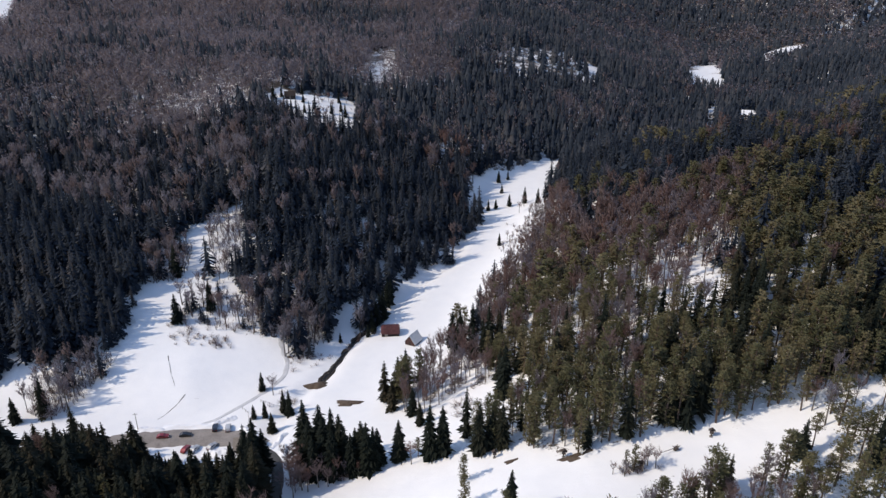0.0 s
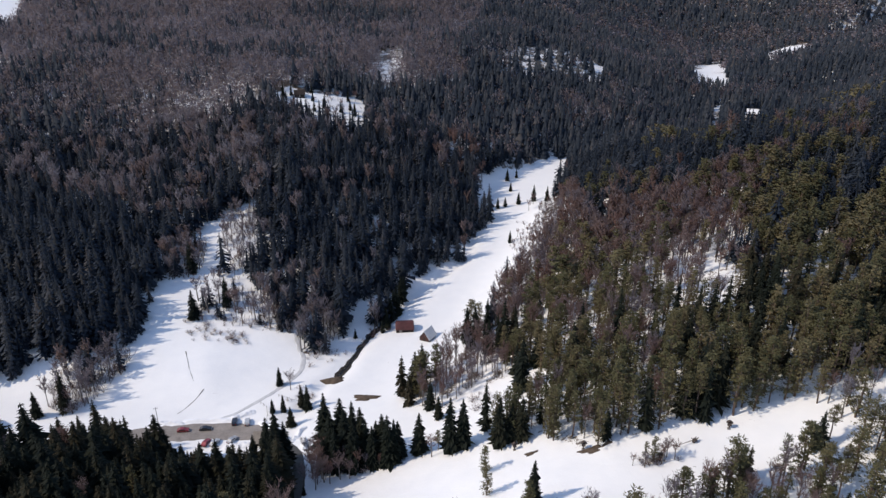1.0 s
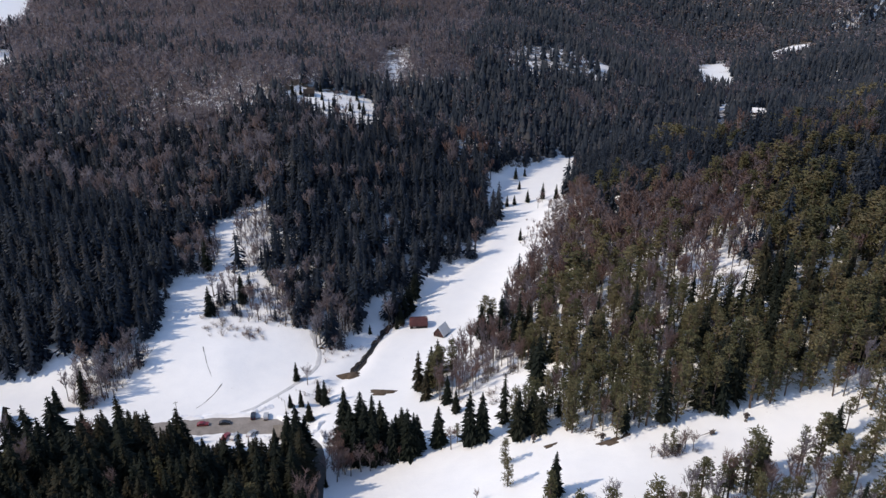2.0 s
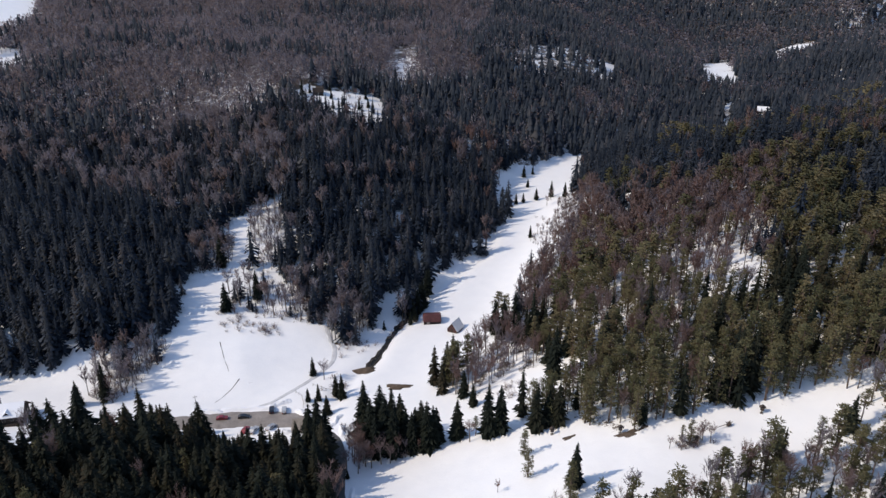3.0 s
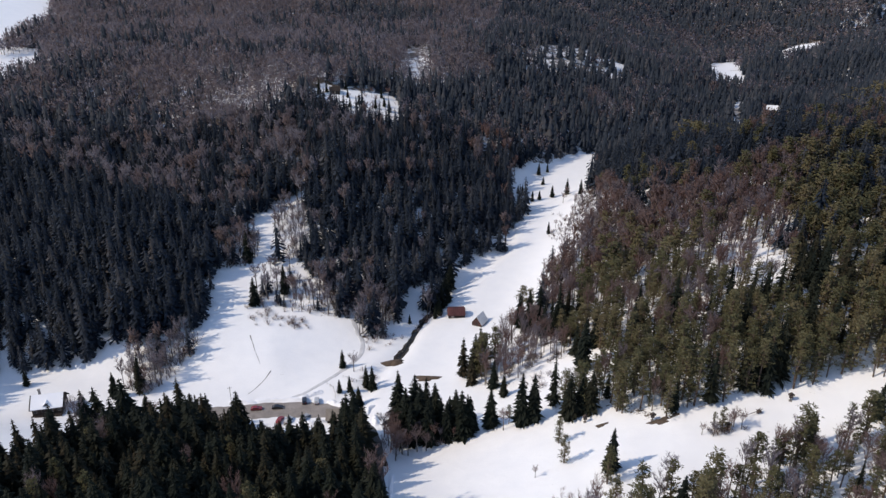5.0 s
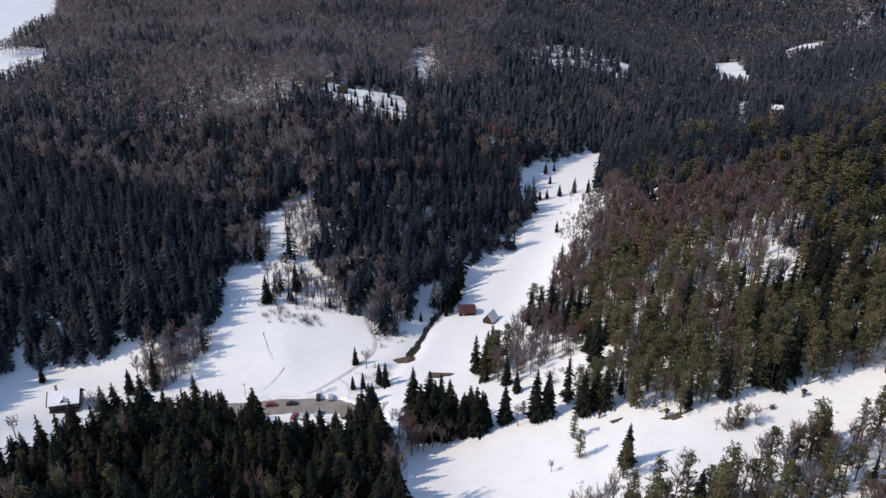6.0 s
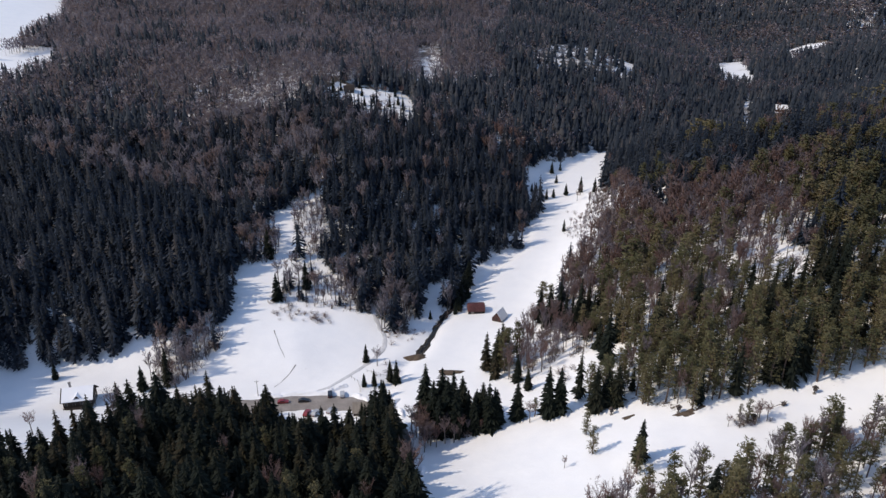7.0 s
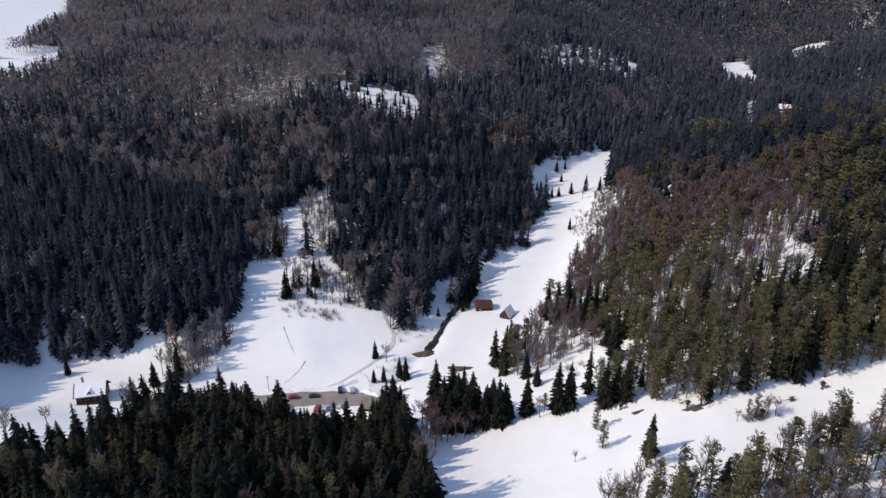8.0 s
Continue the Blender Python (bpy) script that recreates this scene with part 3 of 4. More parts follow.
# kinds of wood, as plans: shares of spruce and pine (the rest is leafless), how many trees stand, and their height
WOOD_KINDS = [
    ([(-900, 420), (-341, 452), (-290, 458), (-237, 473), (-171, 464), (-137, 512), (-64, 545), (14, 620), (10, 718), (45, 943), (45, 1400), (-900, 1400)], 0.34, 0.0, 1.0, 0.95),
    ([(-450, 420), (-341, 455), (-237, 476), (-132, 467), (-106, 380), (-127, 351), (-171, 352), (-237, 374), (-308, 387), (-450, 370)], 0.56, 0.0, 0.90, 0.95),
    ([(-450, 370), (-308, 387), (-237, 374), (-171, 352), (-143, 311), (-134, 251), (-160, 238), (-224, 223), (-450, 190)], 0.92, 0.0, 0.92, 1.0),
    ([(-127, 483), (-54, 495), (-46, 422), (-91, 364), (-113, 411)], 0.97, 0.0, 0.97, 1.06),
    ([(-98, 312), (-69, 319), (-56, 281), (-68, 258), (-88, 264)], 0.50, 0.0, 0.9, 0.9),
    ([(-100, 172), (-100, 200), (-60, 192), (-58, 170)], 0.86, 0.04, 0.8, 0.62),
    ([(13, 255), (18, 292), (36, 330), (53, 370), (62, 412), (72, 408), (68, 340), (57, 300), (42, 258), (26, 248)], 0.03, 0.16, 1.0, 0.85),
    ([(49, 298), (53, 365), (71, 318), (101, 323), (146, 327), (181, 330), (160, 275), (101, 252), (71, 263), (44, 284)], 0.08, 0.36, 1.0, 0.98),
    ([(24, 228), (35, 300), (73, 266), (104, 247), (98, 215), (65, 213)], 0.06, 0.46, 0.66, 1.05),
    ([(72, 232), (87, 266), (108, 238), (88, 212)], 0.04, 0.10, 0.75, 0.95),
    ([(7, 166), (18, 232), (64, 210), (90, 202), (120, 200), (130, 171), (73, 163)], 0.24, 0.58, 0.90, 0.96),
    ([(-18, 222), (-12, 246), (8, 262), (18, 222), (14, 186), (-8, 196)], 0.10, 0.08, 0.78, 0.85),
    ([(108, 196), (118, 290), (170, 330), (260, 300), (240, 180)], 0.42, 0.42, 0.85, 1.0),
    ([(-8, 60), (-8, 128), (40, 134), (60, 140), (84, 152), (150, 162), (300, 160), (300, 20), (60, 20)], 0.12, 0.46, 0.50, 1.0),
    ([(97, 154), (104, 174), (150, 177), (165, 156)], 0.08, 0.40, 0.45, 0.85),
]
# leafless thickets that stand in the open: the plan, spruce share, how many, height
THICKETS = [
    ([(-160, 224), (-149, 222), (-142, 232), (-137, 242), (-137, 256), (-146, 256), (-155, 247), (-163, 242)], 0.14, 1.0, 0.72),
    ([(-143, 303), (-132, 303), (-124, 314), (-127, 332), (-140, 336), (-147, 322)], 0.10, 1.0, 0.70),
    ([(-112, 318), (-123, 341), (-121, 368), (-108, 362), (-101, 335), (-104, 310)], 0.12, 0.75, 0.62),
    ([(-122, 279), (-113, 273), (-88, 272), (-89, 291), (-102, 306), (-112, 312), (-119, 292)], 0.26, 0.45, 0.55),
    ([(-92, 272), (-70, 272), (-56, 268), (-52, 282), (-64, 300), (-92, 300)], 0.36, 0.80, 0.90),
    ([(40, 364), (58, 425), (68, 420), (55, 362), (45, 350)], 0.06, 1.0, 0.38),
    ([(31, 366), (41, 381), (60, 400), (56, 358), (42, 338), (34, 352)], 0.02, 0.95, 0.26),
    ([(-49, 174), (-46, 172), (-20, 179), (-22, 184), (-44, 184)], 0.15, 0.6, 0.45),
]


def woods():
    rng = np.random.default_rng(7)
    made = {}
    for near, far, gap, lod, west, east_end in ((0, 265, 3.7, 0, -50, 44), (265, 500, 4.2, 1, -44, 40), (500, 950, 4.7, 2, -38, 37), (950, 1480, 6.4, 3, -35, 35)):
        n = int(far / gap) + 2
        ix, iy = np.meshgrid(np.arange(-n, n), np.arange(-20, n))
        x = (ix.ravel() + rng.uniform(-0.45, 0.45, ix.size)) * gap - 20
        y = (iy.ravel() + rng.uniform(-0.45, 0.45, ix.size)) * gap
        d, a = np.hypot(x + 20, y), np.degrees(np.arctan2(x + 20, y))
        keep = (d >= near) & (d < far) & (a > west) & (a < east_end) & (d > 88)
        x, y = x[keep], y[keep]
        free = open_ground(x, y)
        side = along(VALLEY, x, y)[2]
        # shares of spruce and pine; the rest is leafless broadleaf wood
        spruce, pine = np.full(x.shape, 0.82), np.zeros(x.shape)
        spruce -= 0.22 * (x >= 45) * (y > 820)
        east = (side > 0) & (y > 170) & (y < 620)
        spruce, pine = np.where(east, 0.84, spruce), np.where(east, 0.08, pine)
        near_west = (x <= -8) & (y < 205)
        spruce, pine = np.where(near_west, 0.88, spruce), np.where(near_west, 0.07, pine)
        stand, size = np.full(x.shape, (0.64, 0.72, 0.97, 1.0)[lod]), np.ones(x.shape)
        stand = np.where(near_west, 0.84, stand)
        for plan, s, p, many, tall in WOOD_KINDS:
            m = inside(plan, x, y)
            spruce, pine, stand, size = np.where(m, s, spruce), np.where(m, p, pine), np.where(m, many, stand), np.where(m, tall, size)
        stand = np.where(thin_ground(x, y), stand * (0.7 if lod < 2 else 0.18), stand)
        stand = np.where(free, 0, stand)
        for plan, s, many, tall in THICKETS:
            m = inside(plan, x, y)
            spruce, pine, stand, size = np.where(m, s, spruce), np.where(m, 0.0, pine), np.where(m, many, stand), np.where(m, tall, size)
        keep = rng.random(x.size) < stand
        x, y, spruce, pine, size = x[keep], y[keep], spruce[keep], pine[keep], size[keep]
        patch = ripple(x, y, 60, 11) * 0.55 + ripple(x, y, 17, 12) * 0.45
        roll = np.clip(0.5 + 0.55 * patch + rng.normal(0, 0.19, x.size), 0, 0.999)
        kind = np.where(roll < spruce, 0, np.where(roll < spruce + pine, 1, 2))
        tall = np.where(kind == 0, rng.normal(15.5, 3.4, x.size), np.where(kind == 1, rng.normal(15.5, 2.2, x.size), rng.normal(14.5, 2.2, x.size)))
        tall = np.clip(tall * size * (1 + 0.16 * ripple(x, y, 40, 14)), 3.5, 27)
        wide = np.where(kind == 0, rng.uniform(0.9, 1.25, x.size), rng.uniform(0.9, 1.3, x.size)) * (1.0, 1.22, 1.2, 1.6)[lod]
        wide *= np.where((kind == 0) & (x <= -8) & (y < 205), 1.35, 1.0)
        turn = rng.uniform(0, 6.28, x.size)
        tall = np.where((kind == 0) & (lod > 1), tall * 0.88, tall)
        for k, name in enumerate(("spruce", "pine", "beech")):
            made[name, lod] = np.stack([x, y, tall, wide, turn], -1)[kind == k]
    # undergrowth of the thickets
    for lod in (0, 1):
        add = []
        for plan, s, many, tall in THICKETS:
            lo, hi = np.min(plan, axis=0), np.max(plan, axis=0)
            ux, uy = np.meshgrid(np.arange(lo[0], hi[0], 2.3), np.arange(lo[1], hi[1], 2.3))
            ux, uy = (ux + rng.uniform(-1, 1, ux.shape)).ravel(), (uy + rng.uniform(-1, 1, uy.shape)).ravel()
            far = np.hypot(ux + 20, uy) >= 265
            m = inside(plan, ux, uy) & (rng.random(ux.size) < many * 0.85) & (far == (lod == 1))
            n = int(m.sum())
            add.append(np.stack([ux[m], uy[m], rng.uniform(2.2, 5.5, n) * tall / 0.6, rng.uniform(0.5, 0.9, n), rng.uniform(0, 6.28, n)], -1))
        made["bush", lod] = np.concatenate(add)
    return made


LABELS = {"spruce": "dark green spruce tree standing in the snowy wood", "pine": "olive green pine with a bare lower trunk on snow",
          "beech": "leafless grey-brown beech tree standing in snow"}
WOODS = woods()
for kind in ("spruce", "pine", "beech"):
    rows = WOODS[kind, 0]
    rows = rows[np.argsort(np.hypot(rows[:, 0] + 20, rows[:, 1]))]
    for i, (x, y, tall, wide, turn) in enumerate(rows[:250]):
        tagged(tree_thing(kind, x, y, tall, wide, turn, i, LABELS[kind]), group=f"{kind} trees of the near wood")
    plant(f"{kind}_grove", kind, rows[250:], 0, f"{LABELS[kind].split()[0]} {kind} wood on the snowy slopes beside the meadow")
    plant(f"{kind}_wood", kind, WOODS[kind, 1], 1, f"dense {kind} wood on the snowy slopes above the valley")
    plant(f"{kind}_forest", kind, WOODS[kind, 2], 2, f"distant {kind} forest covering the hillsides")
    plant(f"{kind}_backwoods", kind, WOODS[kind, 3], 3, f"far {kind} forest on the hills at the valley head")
for lod in (0, 1):
    plant(("scrub", "far_scrub")[lod], "bush", WOODS["bush", lod], lod, "leafless grey-brown scrub at the edges of the snow meadow")
# single trees: x, y, height
SPRUCES = [(-153, 226, 16.8), (-161, 220, 11.9), (-200, 227, 7.6), (-73, 241, 9.2), (-72, 223, 6.4), (-68, 224, 8.1), (-59, 226, 12.0),
           (-63.5, 216, 9.5), (-61.8, 228.5, 10.5), (-14, 183, 16.1), (-4, 180, 20.8), (0, 180, 18.8), (-46, 276, 5.1), (-11, 212, 12.6), (-8, 203, 9.8),
           (18, 146, 15.5), (11, 176, 18.1), (39, 476, 9.3), (46, 482, 7.3), (40, 459, 6.6), (24, 444, 8.1)]
SPRUCES += [(21, 444, 6.9), (43, 435, 8.7), (53, 436, 11.9), (60, 425, 10.4), (-49, 167, 4.1), (-129, 311, 17.0), (-118, 277, 15.0), (-106, 287, 15.5),
            (-175, 158, 6.1), (-117, 516, 9), (-101, 513, 7), (-92, 507, 8), (-80, 506, 9), (-74, 512, 8), (32, 372, 8.2), (-63, 182, 22.0), (-60, 178, 20.0), (-58.5, 186, 18.0), (-57, 175, 16.0), (-66, 176, 17.0), (-61, 185, 23.0), (-65, 187, 18.0), (-68, 183, 15.0), (-62, 174, 19.0), (-59, 170, 17.0), (15, 177, 14.0), (18, 176, 16.0),
            (15, 416, 6.0), (20, 420, 7.0), (24, 424, 6.0), (29, 428, 8.0), (34, 431, 7.0),
            (-131, 514, 9), (-122, 512, 12), (-108, 503, 7), (-98, 500, 8), (-88, 498, 9), (-70, 505, 10), (-77, 525, 8), (-104, 526, 8),
            (7, 254, 20), (4, 262, 17), (12, 243, 16), (16, 241, 14), (21, 205, 22), (38, 206, 21), (28, 219, 15), (-33, 288, 11), (-31, 292, 14), (-30, 297, 15), (-29, 303, 13), (-27, 309, 15), (-26, 314, 12), (-32, 284, 9), (-34, 281, 7), (-28, 298, 12)]
# the dense clump between the road and the lower field
CLUMP = [(-46, 192, 22.5), (-43, 185, 19.0), (-40, 188, 22.0), (-38, 183, 20.5), (-36, 187, 21.0), (-33, 184, 20.0), (-35, 180, 17.5), (-31, 182, 15.5),
         (-28, 184, 14.5), (-29, 180, 15.0), (-24, 180, 18.0), (-26, 183, 17.0), (-22, 181, 15.5), (-41, 180, 16.0), (-21, 184, 13.0), (-45, 181, 12.0)]
for i, (x, y, tall) in enumerate(SPRUCES):
    tree_thing("spruce", x, y, tall, 1.12 + 0.3 * ((i * 7) % 5) / 5, i * 2.1, i, "dark green spruce standing alone on the snow")
for i, (x, y, tall) in enumerate(CLUMP):
    tagged(tree_thing("spruce", x, y, tall * 1.1, 1.22 + 0.08 * (i % 4), i * 1.3, i + 2, "tall dark spruce in a clump beside the road"), group="spruces by the road")
# unseen tall spruces, added out of view to shade the meadow's lower end
for i in range(22):
    x, y = -241 - 5.5 * (i % 3) - 1.1 * ((i * 5) % 4), 190 + 4.2 * (i // 2)
    tree_thing("spruce", x, y, 25 + (i * 7) % 5, 1.1, i * 1.4, i, "unseen tall dark spruce added to shade the end of the meadow")
PINES = [(-15, 224, 20.0), (-13, 227, 18.0), (-9, 233, 17.0), (-17, 229, 15.0), (6, 271, 16.5), (9, 268, 15.0), (68, 141, 21.3), (71, 143, 14.0),
         (62, 138, 15.0), (50, 131, 13.5), (47, 130, 12.0), (36, 127, 11.0), (53, 157, 8.5), (51, 158, 6.0), (-8, 182, 7.9), (6, 164, 9.7), (6, 154, 10.4), (16, 141, 13.0)]
for i, (x, y, tall) in enumerate(PINES):
    tree_thing("pine", x, y, tall, 1.25, i * 1.7, 0 if i < 4 or i > 14 else i, "olive green pine with layered branches at the edge of the snow")
BARE = [(-48, 176, 10), (-46.5, 178, 11), (-44, 174, 9), (-42, 173, 8), (-39, 175, 9), (-47, 184, 11), (-50, 172, 8), (-36, 175, 7), (-10, 179, 8.0), (31, 136, 11.0), (-68, 238, 8.3), (-3, 150, 4.0), (-120, 290, 12), (-113, 282, 13), (-110, 289, 12), (-101, 283, 12), (-176, 151, 13), (-174, 168, 8), (-160, 128, 9), (-166, 126, 8),
        (-46, 170, 8), (-49, 180, 9), (-51, 186, 10), (-45, 176, 9), (2, 262, 9), (-1, 258, 8), (-60, 262, 7), (-63, 268, 9), (52, 430, 7), (48, 420, 7), (37, 378, 5), (55, 156, 7), (57, 158, 6.5), (50, 155, 5), (59, 157, 6), (47, 156, 4), (-126, 520, 7), (-114, 525, 7), (-90, 515, 8), (-84, 522, 7), (-72, 528, 8), (-80, 512, 7)]
for i, (x, y, tall) in enumerate(BARE):
    tree_thing("beech", x, y, tall, 1.7, i * 1.9, i, "leafless young tree with fine twigs on the snow")
# low bushes along the meadow's far edge and the brook
BUSHES = [(-118, 267), (-115, 270), (-110, 265), (-112, 272), (-100, 264), (-98, 265), (-95, 263), (-104, 268), (-121, 274), (-86, 274), (-64, 260), (-61, 259), (-57, 262),
          (-54, 258), (-52, 262), (42, 360), (33, 371), (36, 374), (45, 372), (48, 384), (51, 394), (-152, 232), (-156, 228), (-146, 236), (-40, 284), (-36, 291), (-42, 272), (10, 206), (14, 203), (4, 208)]
scatter = random.Random(5)
for cx, cy, rx, ry, n in ((-108, 268, 12, 4, 26), (-97, 264, 5, 2, 12), (-58, 262, 7, 5, 14), (-150, 240, 8, 5, 10), (46, 384, 6, 16, 14), (10, 205, 9, 5, 12), (53, 157, 5, 2, 16), (8, 224, 10, 9, 30), (16, 238, 9, 6, 14), (-86, 515, 12, 7, 20), (-39, 284, 4, 8, 8), (-62, 232, 7, 5, 8)):
    BUSHES += [(cx + scatter.gauss(0, 0.55) * rx, cy + scatter.gauss(0, 0.55) * ry) for _ in range(n)]
for i, (x, y) in enumerate(BUSHES):
    tall = 1.3 + 1.5 * ((i * 5) % 7) / 7
    tagged(tree_thing("bush", x, y, tall, 1.0 + 0.1 * (i % 5), i * 2.3, i, "low leafless grey-brown bush in the snow"), category="bush", group="bushes round the meadow")


# ---- parts and things ----
def part(name, bm, mat, parent, label=""):
    me = bpy.data.meshes.new(name)
    bmesh.ops.recalc_face_normals(bm, faces=bm.faces)
    bm.to_mesh(me)
    bm.free()
    me.materials.append(mat)
    ob = new(name, me)
    ob.parent = parent
    return tagged(ob, label) if label else ob


def thing(name, x, y, turn, label, category, z=None, tilt=0.0):
    ob = new(name)
    ob.matrix_basis = pose(x, y, ground_at(x, y) if z is None else z, tilt, 0, turn)
    return tagged(ob, label, category)


def box(bm, x0, y0, z0, x1, y1, z1, bevel=0.0):
    made = bmesh.ops.create_cube(bm, size=1, matrix=Matrix.LocRotScale(((x0 + x1) / 2, (y0 + y1) / 2, (z0 + z1) / 2), None, (x1 - x0, y1 - y0, z1 - z0)))
    if bevel:
        edges = {e for v in made["verts"] for e in v.link_edges}
        bmesh.ops.bevel(bm, geom=list(edges), offset=bevel, segments=1, affect="EDGES")
    return bm


def boxed(*sizes, bevel=0.0):
    return box(bmesh.new(), *sizes, bevel)


def solid(outline, axis, lo, hi, bevel=0.0):
    """A prism from an outline, drawn out along an axis: x gives outlines in y, z; y in x, z; z in x, y."""
    bm = bmesh.new()

    def at(p, d):
        return {"x": (d, p[0], p[1]), "y": (p[0], d, p[1]), "z": (p[0], p[1], d)}[axis]
    a, b = [bm.verts.new(at(p, lo)) for p in outline], [bm.verts.new(at(p, hi)) for p in outline]
    n = len(outline)
    bm.faces.new(a)
    bm.faces.new(b[::-1])
    for i in range(n):
        bm.faces.new((a[i], b[i], b[(i + 1) % n], a[(i + 1) % n]))
    if bevel:
        bmesh.ops.bevel(bm, geom=list(bm.edges), offset=bevel, segments=2, affect="EDGES")
    return bm


def rod(p, q, r, sides=8, r2=None):
    bm = bmesh.new()
    p, q = Vector(p), Vector(q)
    m = Matrix.Translation((p + q) / 2) @ (q - p).to_track_quat("Z", "Y").to_matrix().to_4x4()
    bmesh.ops.create_cone(bm, cap_ends=True, segments=sides, radius1=r, radius2=r if r2 is None else r2, depth=(q - p).length, matrix=m)
    return bm


def slab_roof(half, rise, eave, lo, hi, thick, sag=0.0):
    """One side of a gable roof along x, over the positive y side: outline in y, z."""
    return solid([(-0.02, eave + rise), (half, eave), (half, eave - thick), (-0.02, eave + rise - thick)], "x", lo, hi)


def mirrored(bm):
    bmesh.ops.scale(bm, vec=(1, -1, 1), verts=bm.verts)
    return bm


def window(parent, x, y, z, w, h, facing):
    """A window in a wall that faces along y (1 or -1) or, for 2 and -2, along x."""
    along_x = abs(facing) == 1
    s = 1 if facing > 0 else -1

    def span(a, b, c, d, e, f):
        return boxed(x + a, y + min(b * s, e * s), z + c, x + d, y + max(b * s, e * s), z + f) if along_x else boxed(x + min(b * s, e * s), y + a, z + c, x + max(b * s, e * s), y + d, z + f)
    frame_ob = part("window", span(-w / 2, 0.0, 0, w / 2, 0.06, h), GREY_WOOD, parent)
    part("pane", span(-w / 2 + 0.08, 0.06, 0.08, w / 2 - 0.08, 0.075, h - 0.08), GLASS, frame_ob)
    return frame_ob


def snowy_house():
    """The house at the meadow's lower end: dark boards, a snow-laden roof, a dormer and a front gallery."""
    h = thing("house", -182, 211, 13, "dark timber house with a snow-covered roof and small dormer", "house", ground_at(-182, 211) + 0.4)
    L, W = 5.3, 3.9
    part("plinth", boxed(-L, -W, -3.5, L, W, 0.3), STONE, h)
    part("wall", boxed(-L + 0.05, -W + 0.05, 0.3, L - 0.05, W - 0.05, 3.4), LOGS, h, "dark stained timber wall")
    for s in (-1, 1):
        part("gable", solid([(-W + 0.1, 3.4), (W - 0.1, 3.4), (0, 6.4)], "x", s * (L - 0.3), s * (L - 0.05)), LOGS, h)
    for flip in (False, True):
        bm = slab_roof(W + 0.5, 3.7, 3.0, -L - 0.7, L + 0.7, 0.18)
        side = part("roof", mirrored(bm) if flip else bm, LOGS, h)
        bm = slab_roof(W + 0.52, 3.72, 3.32, -L - 0.4, L + 0.4, 0.3)
        part("snow_cover", mirrored(bm) if flip else bm, SNOW_CAP, side, "thick snow on the roof")
    for s in (-1, 1):
        for t in (-1, 1):
            part("bargeboard", solid([(0, 7.05), (t * (W + 0.55), 3.25), (t * (W + 0.55), 2.85), (0, 6.6)], "x", s * (L + 0.7), s * (L + 0.8)), LOGS, h)
    dormer = part("dormer", solid([(-1.1, 4.0), (1.1, 4.0), (0, 5.3)], "y", -3.9, -1.5), LOGS, h, "small dark dormer gable")
    part("pane", boxed(-0.3, -3.93, 4.1, 0.3, -3.9, 4.6), GLASS, dormer)
    for s in (-1, 1):
        part("dormer_snow", solid([(0, 5.6), (s * 1.45, 3.95), (s * 1.45, 3.7), (0, 5.32)], "y", -4.1, -0.8), SNOW_CAP, dormer)
    stack = part("chimney", boxed(-3.3, 0.6, 5.5, -2.6, 1.3, 8.6, bevel=0.03), STONE, h)
    part("chimney_cap", boxed(-3.45, 0.45, 8.6, -2.45, 1.45, 8.75), STONE, stack)
    for x in (-4.2, -1.4, 1.4, 4.2):
        window(h, x, -W + 0.05, 1.2, 1.1, 1.3, -1)
    for y in (-1.8, 1.8):
        window(h, L - 0.05, y, 1.2, 1.0, 1.3, 2)
    part("gallery_floor", boxed(-L + 0.1, -W - 1.5, 0.1, L - 0.1, -W, 0.3), LOGS, h)
    part("gallery_skirt", boxed(-L + 0.1, -W - 1.5, -2.5, L - 0.1, -W - 1.4, 0.1), LOGS, h)
    rail = part("railing", boxed(-L + 0.1, -W - 1.52, 1.15, L - 0.1, -W - 1.42, 1.25), LOGS, h)
    for i in range(13):
        part("baluster", boxed(-L + 0.2 + i * 0.94, -W - 1.5, 0.3, -L + 0.42 + i * 0.94, -W - 1.45, 1.15), LOGS, rail)
    for i in range(4):
        part("gallery_post", boxed(-L + 0.15 + i * 3.8, -W - 0.45, 0.3, -L + 0.33 + i * 3.8, -W - 0.27, 3.1), LOGS, h)
    part("door", boxed(L - 0.06, -0.5, 0.3, L + 0.02, 0.5, 2.3), GREY_WOOD, h)


def arched_roof(half_length, half, eave, rise, at=0.0):
    """A rounded roof along x: an arch drawn out, drawn in a little at both ends."""
    bm, rings = bmesh.new(), []
    ends = ((-1.0, 0.80), (-0.9, 0.97), (0.9, 0.97), (1.0, 0.80)) if half_length > 1 else ((-1.0, 1.0), (1.0, 1.0))
    for u, scale in ends:
        rings.append([bm.verts.new((at + u * half_length, half * scale * math.cos(a), eave - 0.5 + (rise + 0.5) * scale * math.sin(a) ** 0.8)) for a in (math.pi * k / 12 for k in range(13))])
    for p, q in zip(rings[:-1], rings[1:]):
        for k in range(12):
            bm.faces.new((p[k], p[k + 1], q[k + 1], q[k]))
        bm.faces.new((p[0], q[0], q[12], p[12]))
    bm.faces.new(rings[0])
    bm.faces.new(rings[-1][::-1])
    return bm


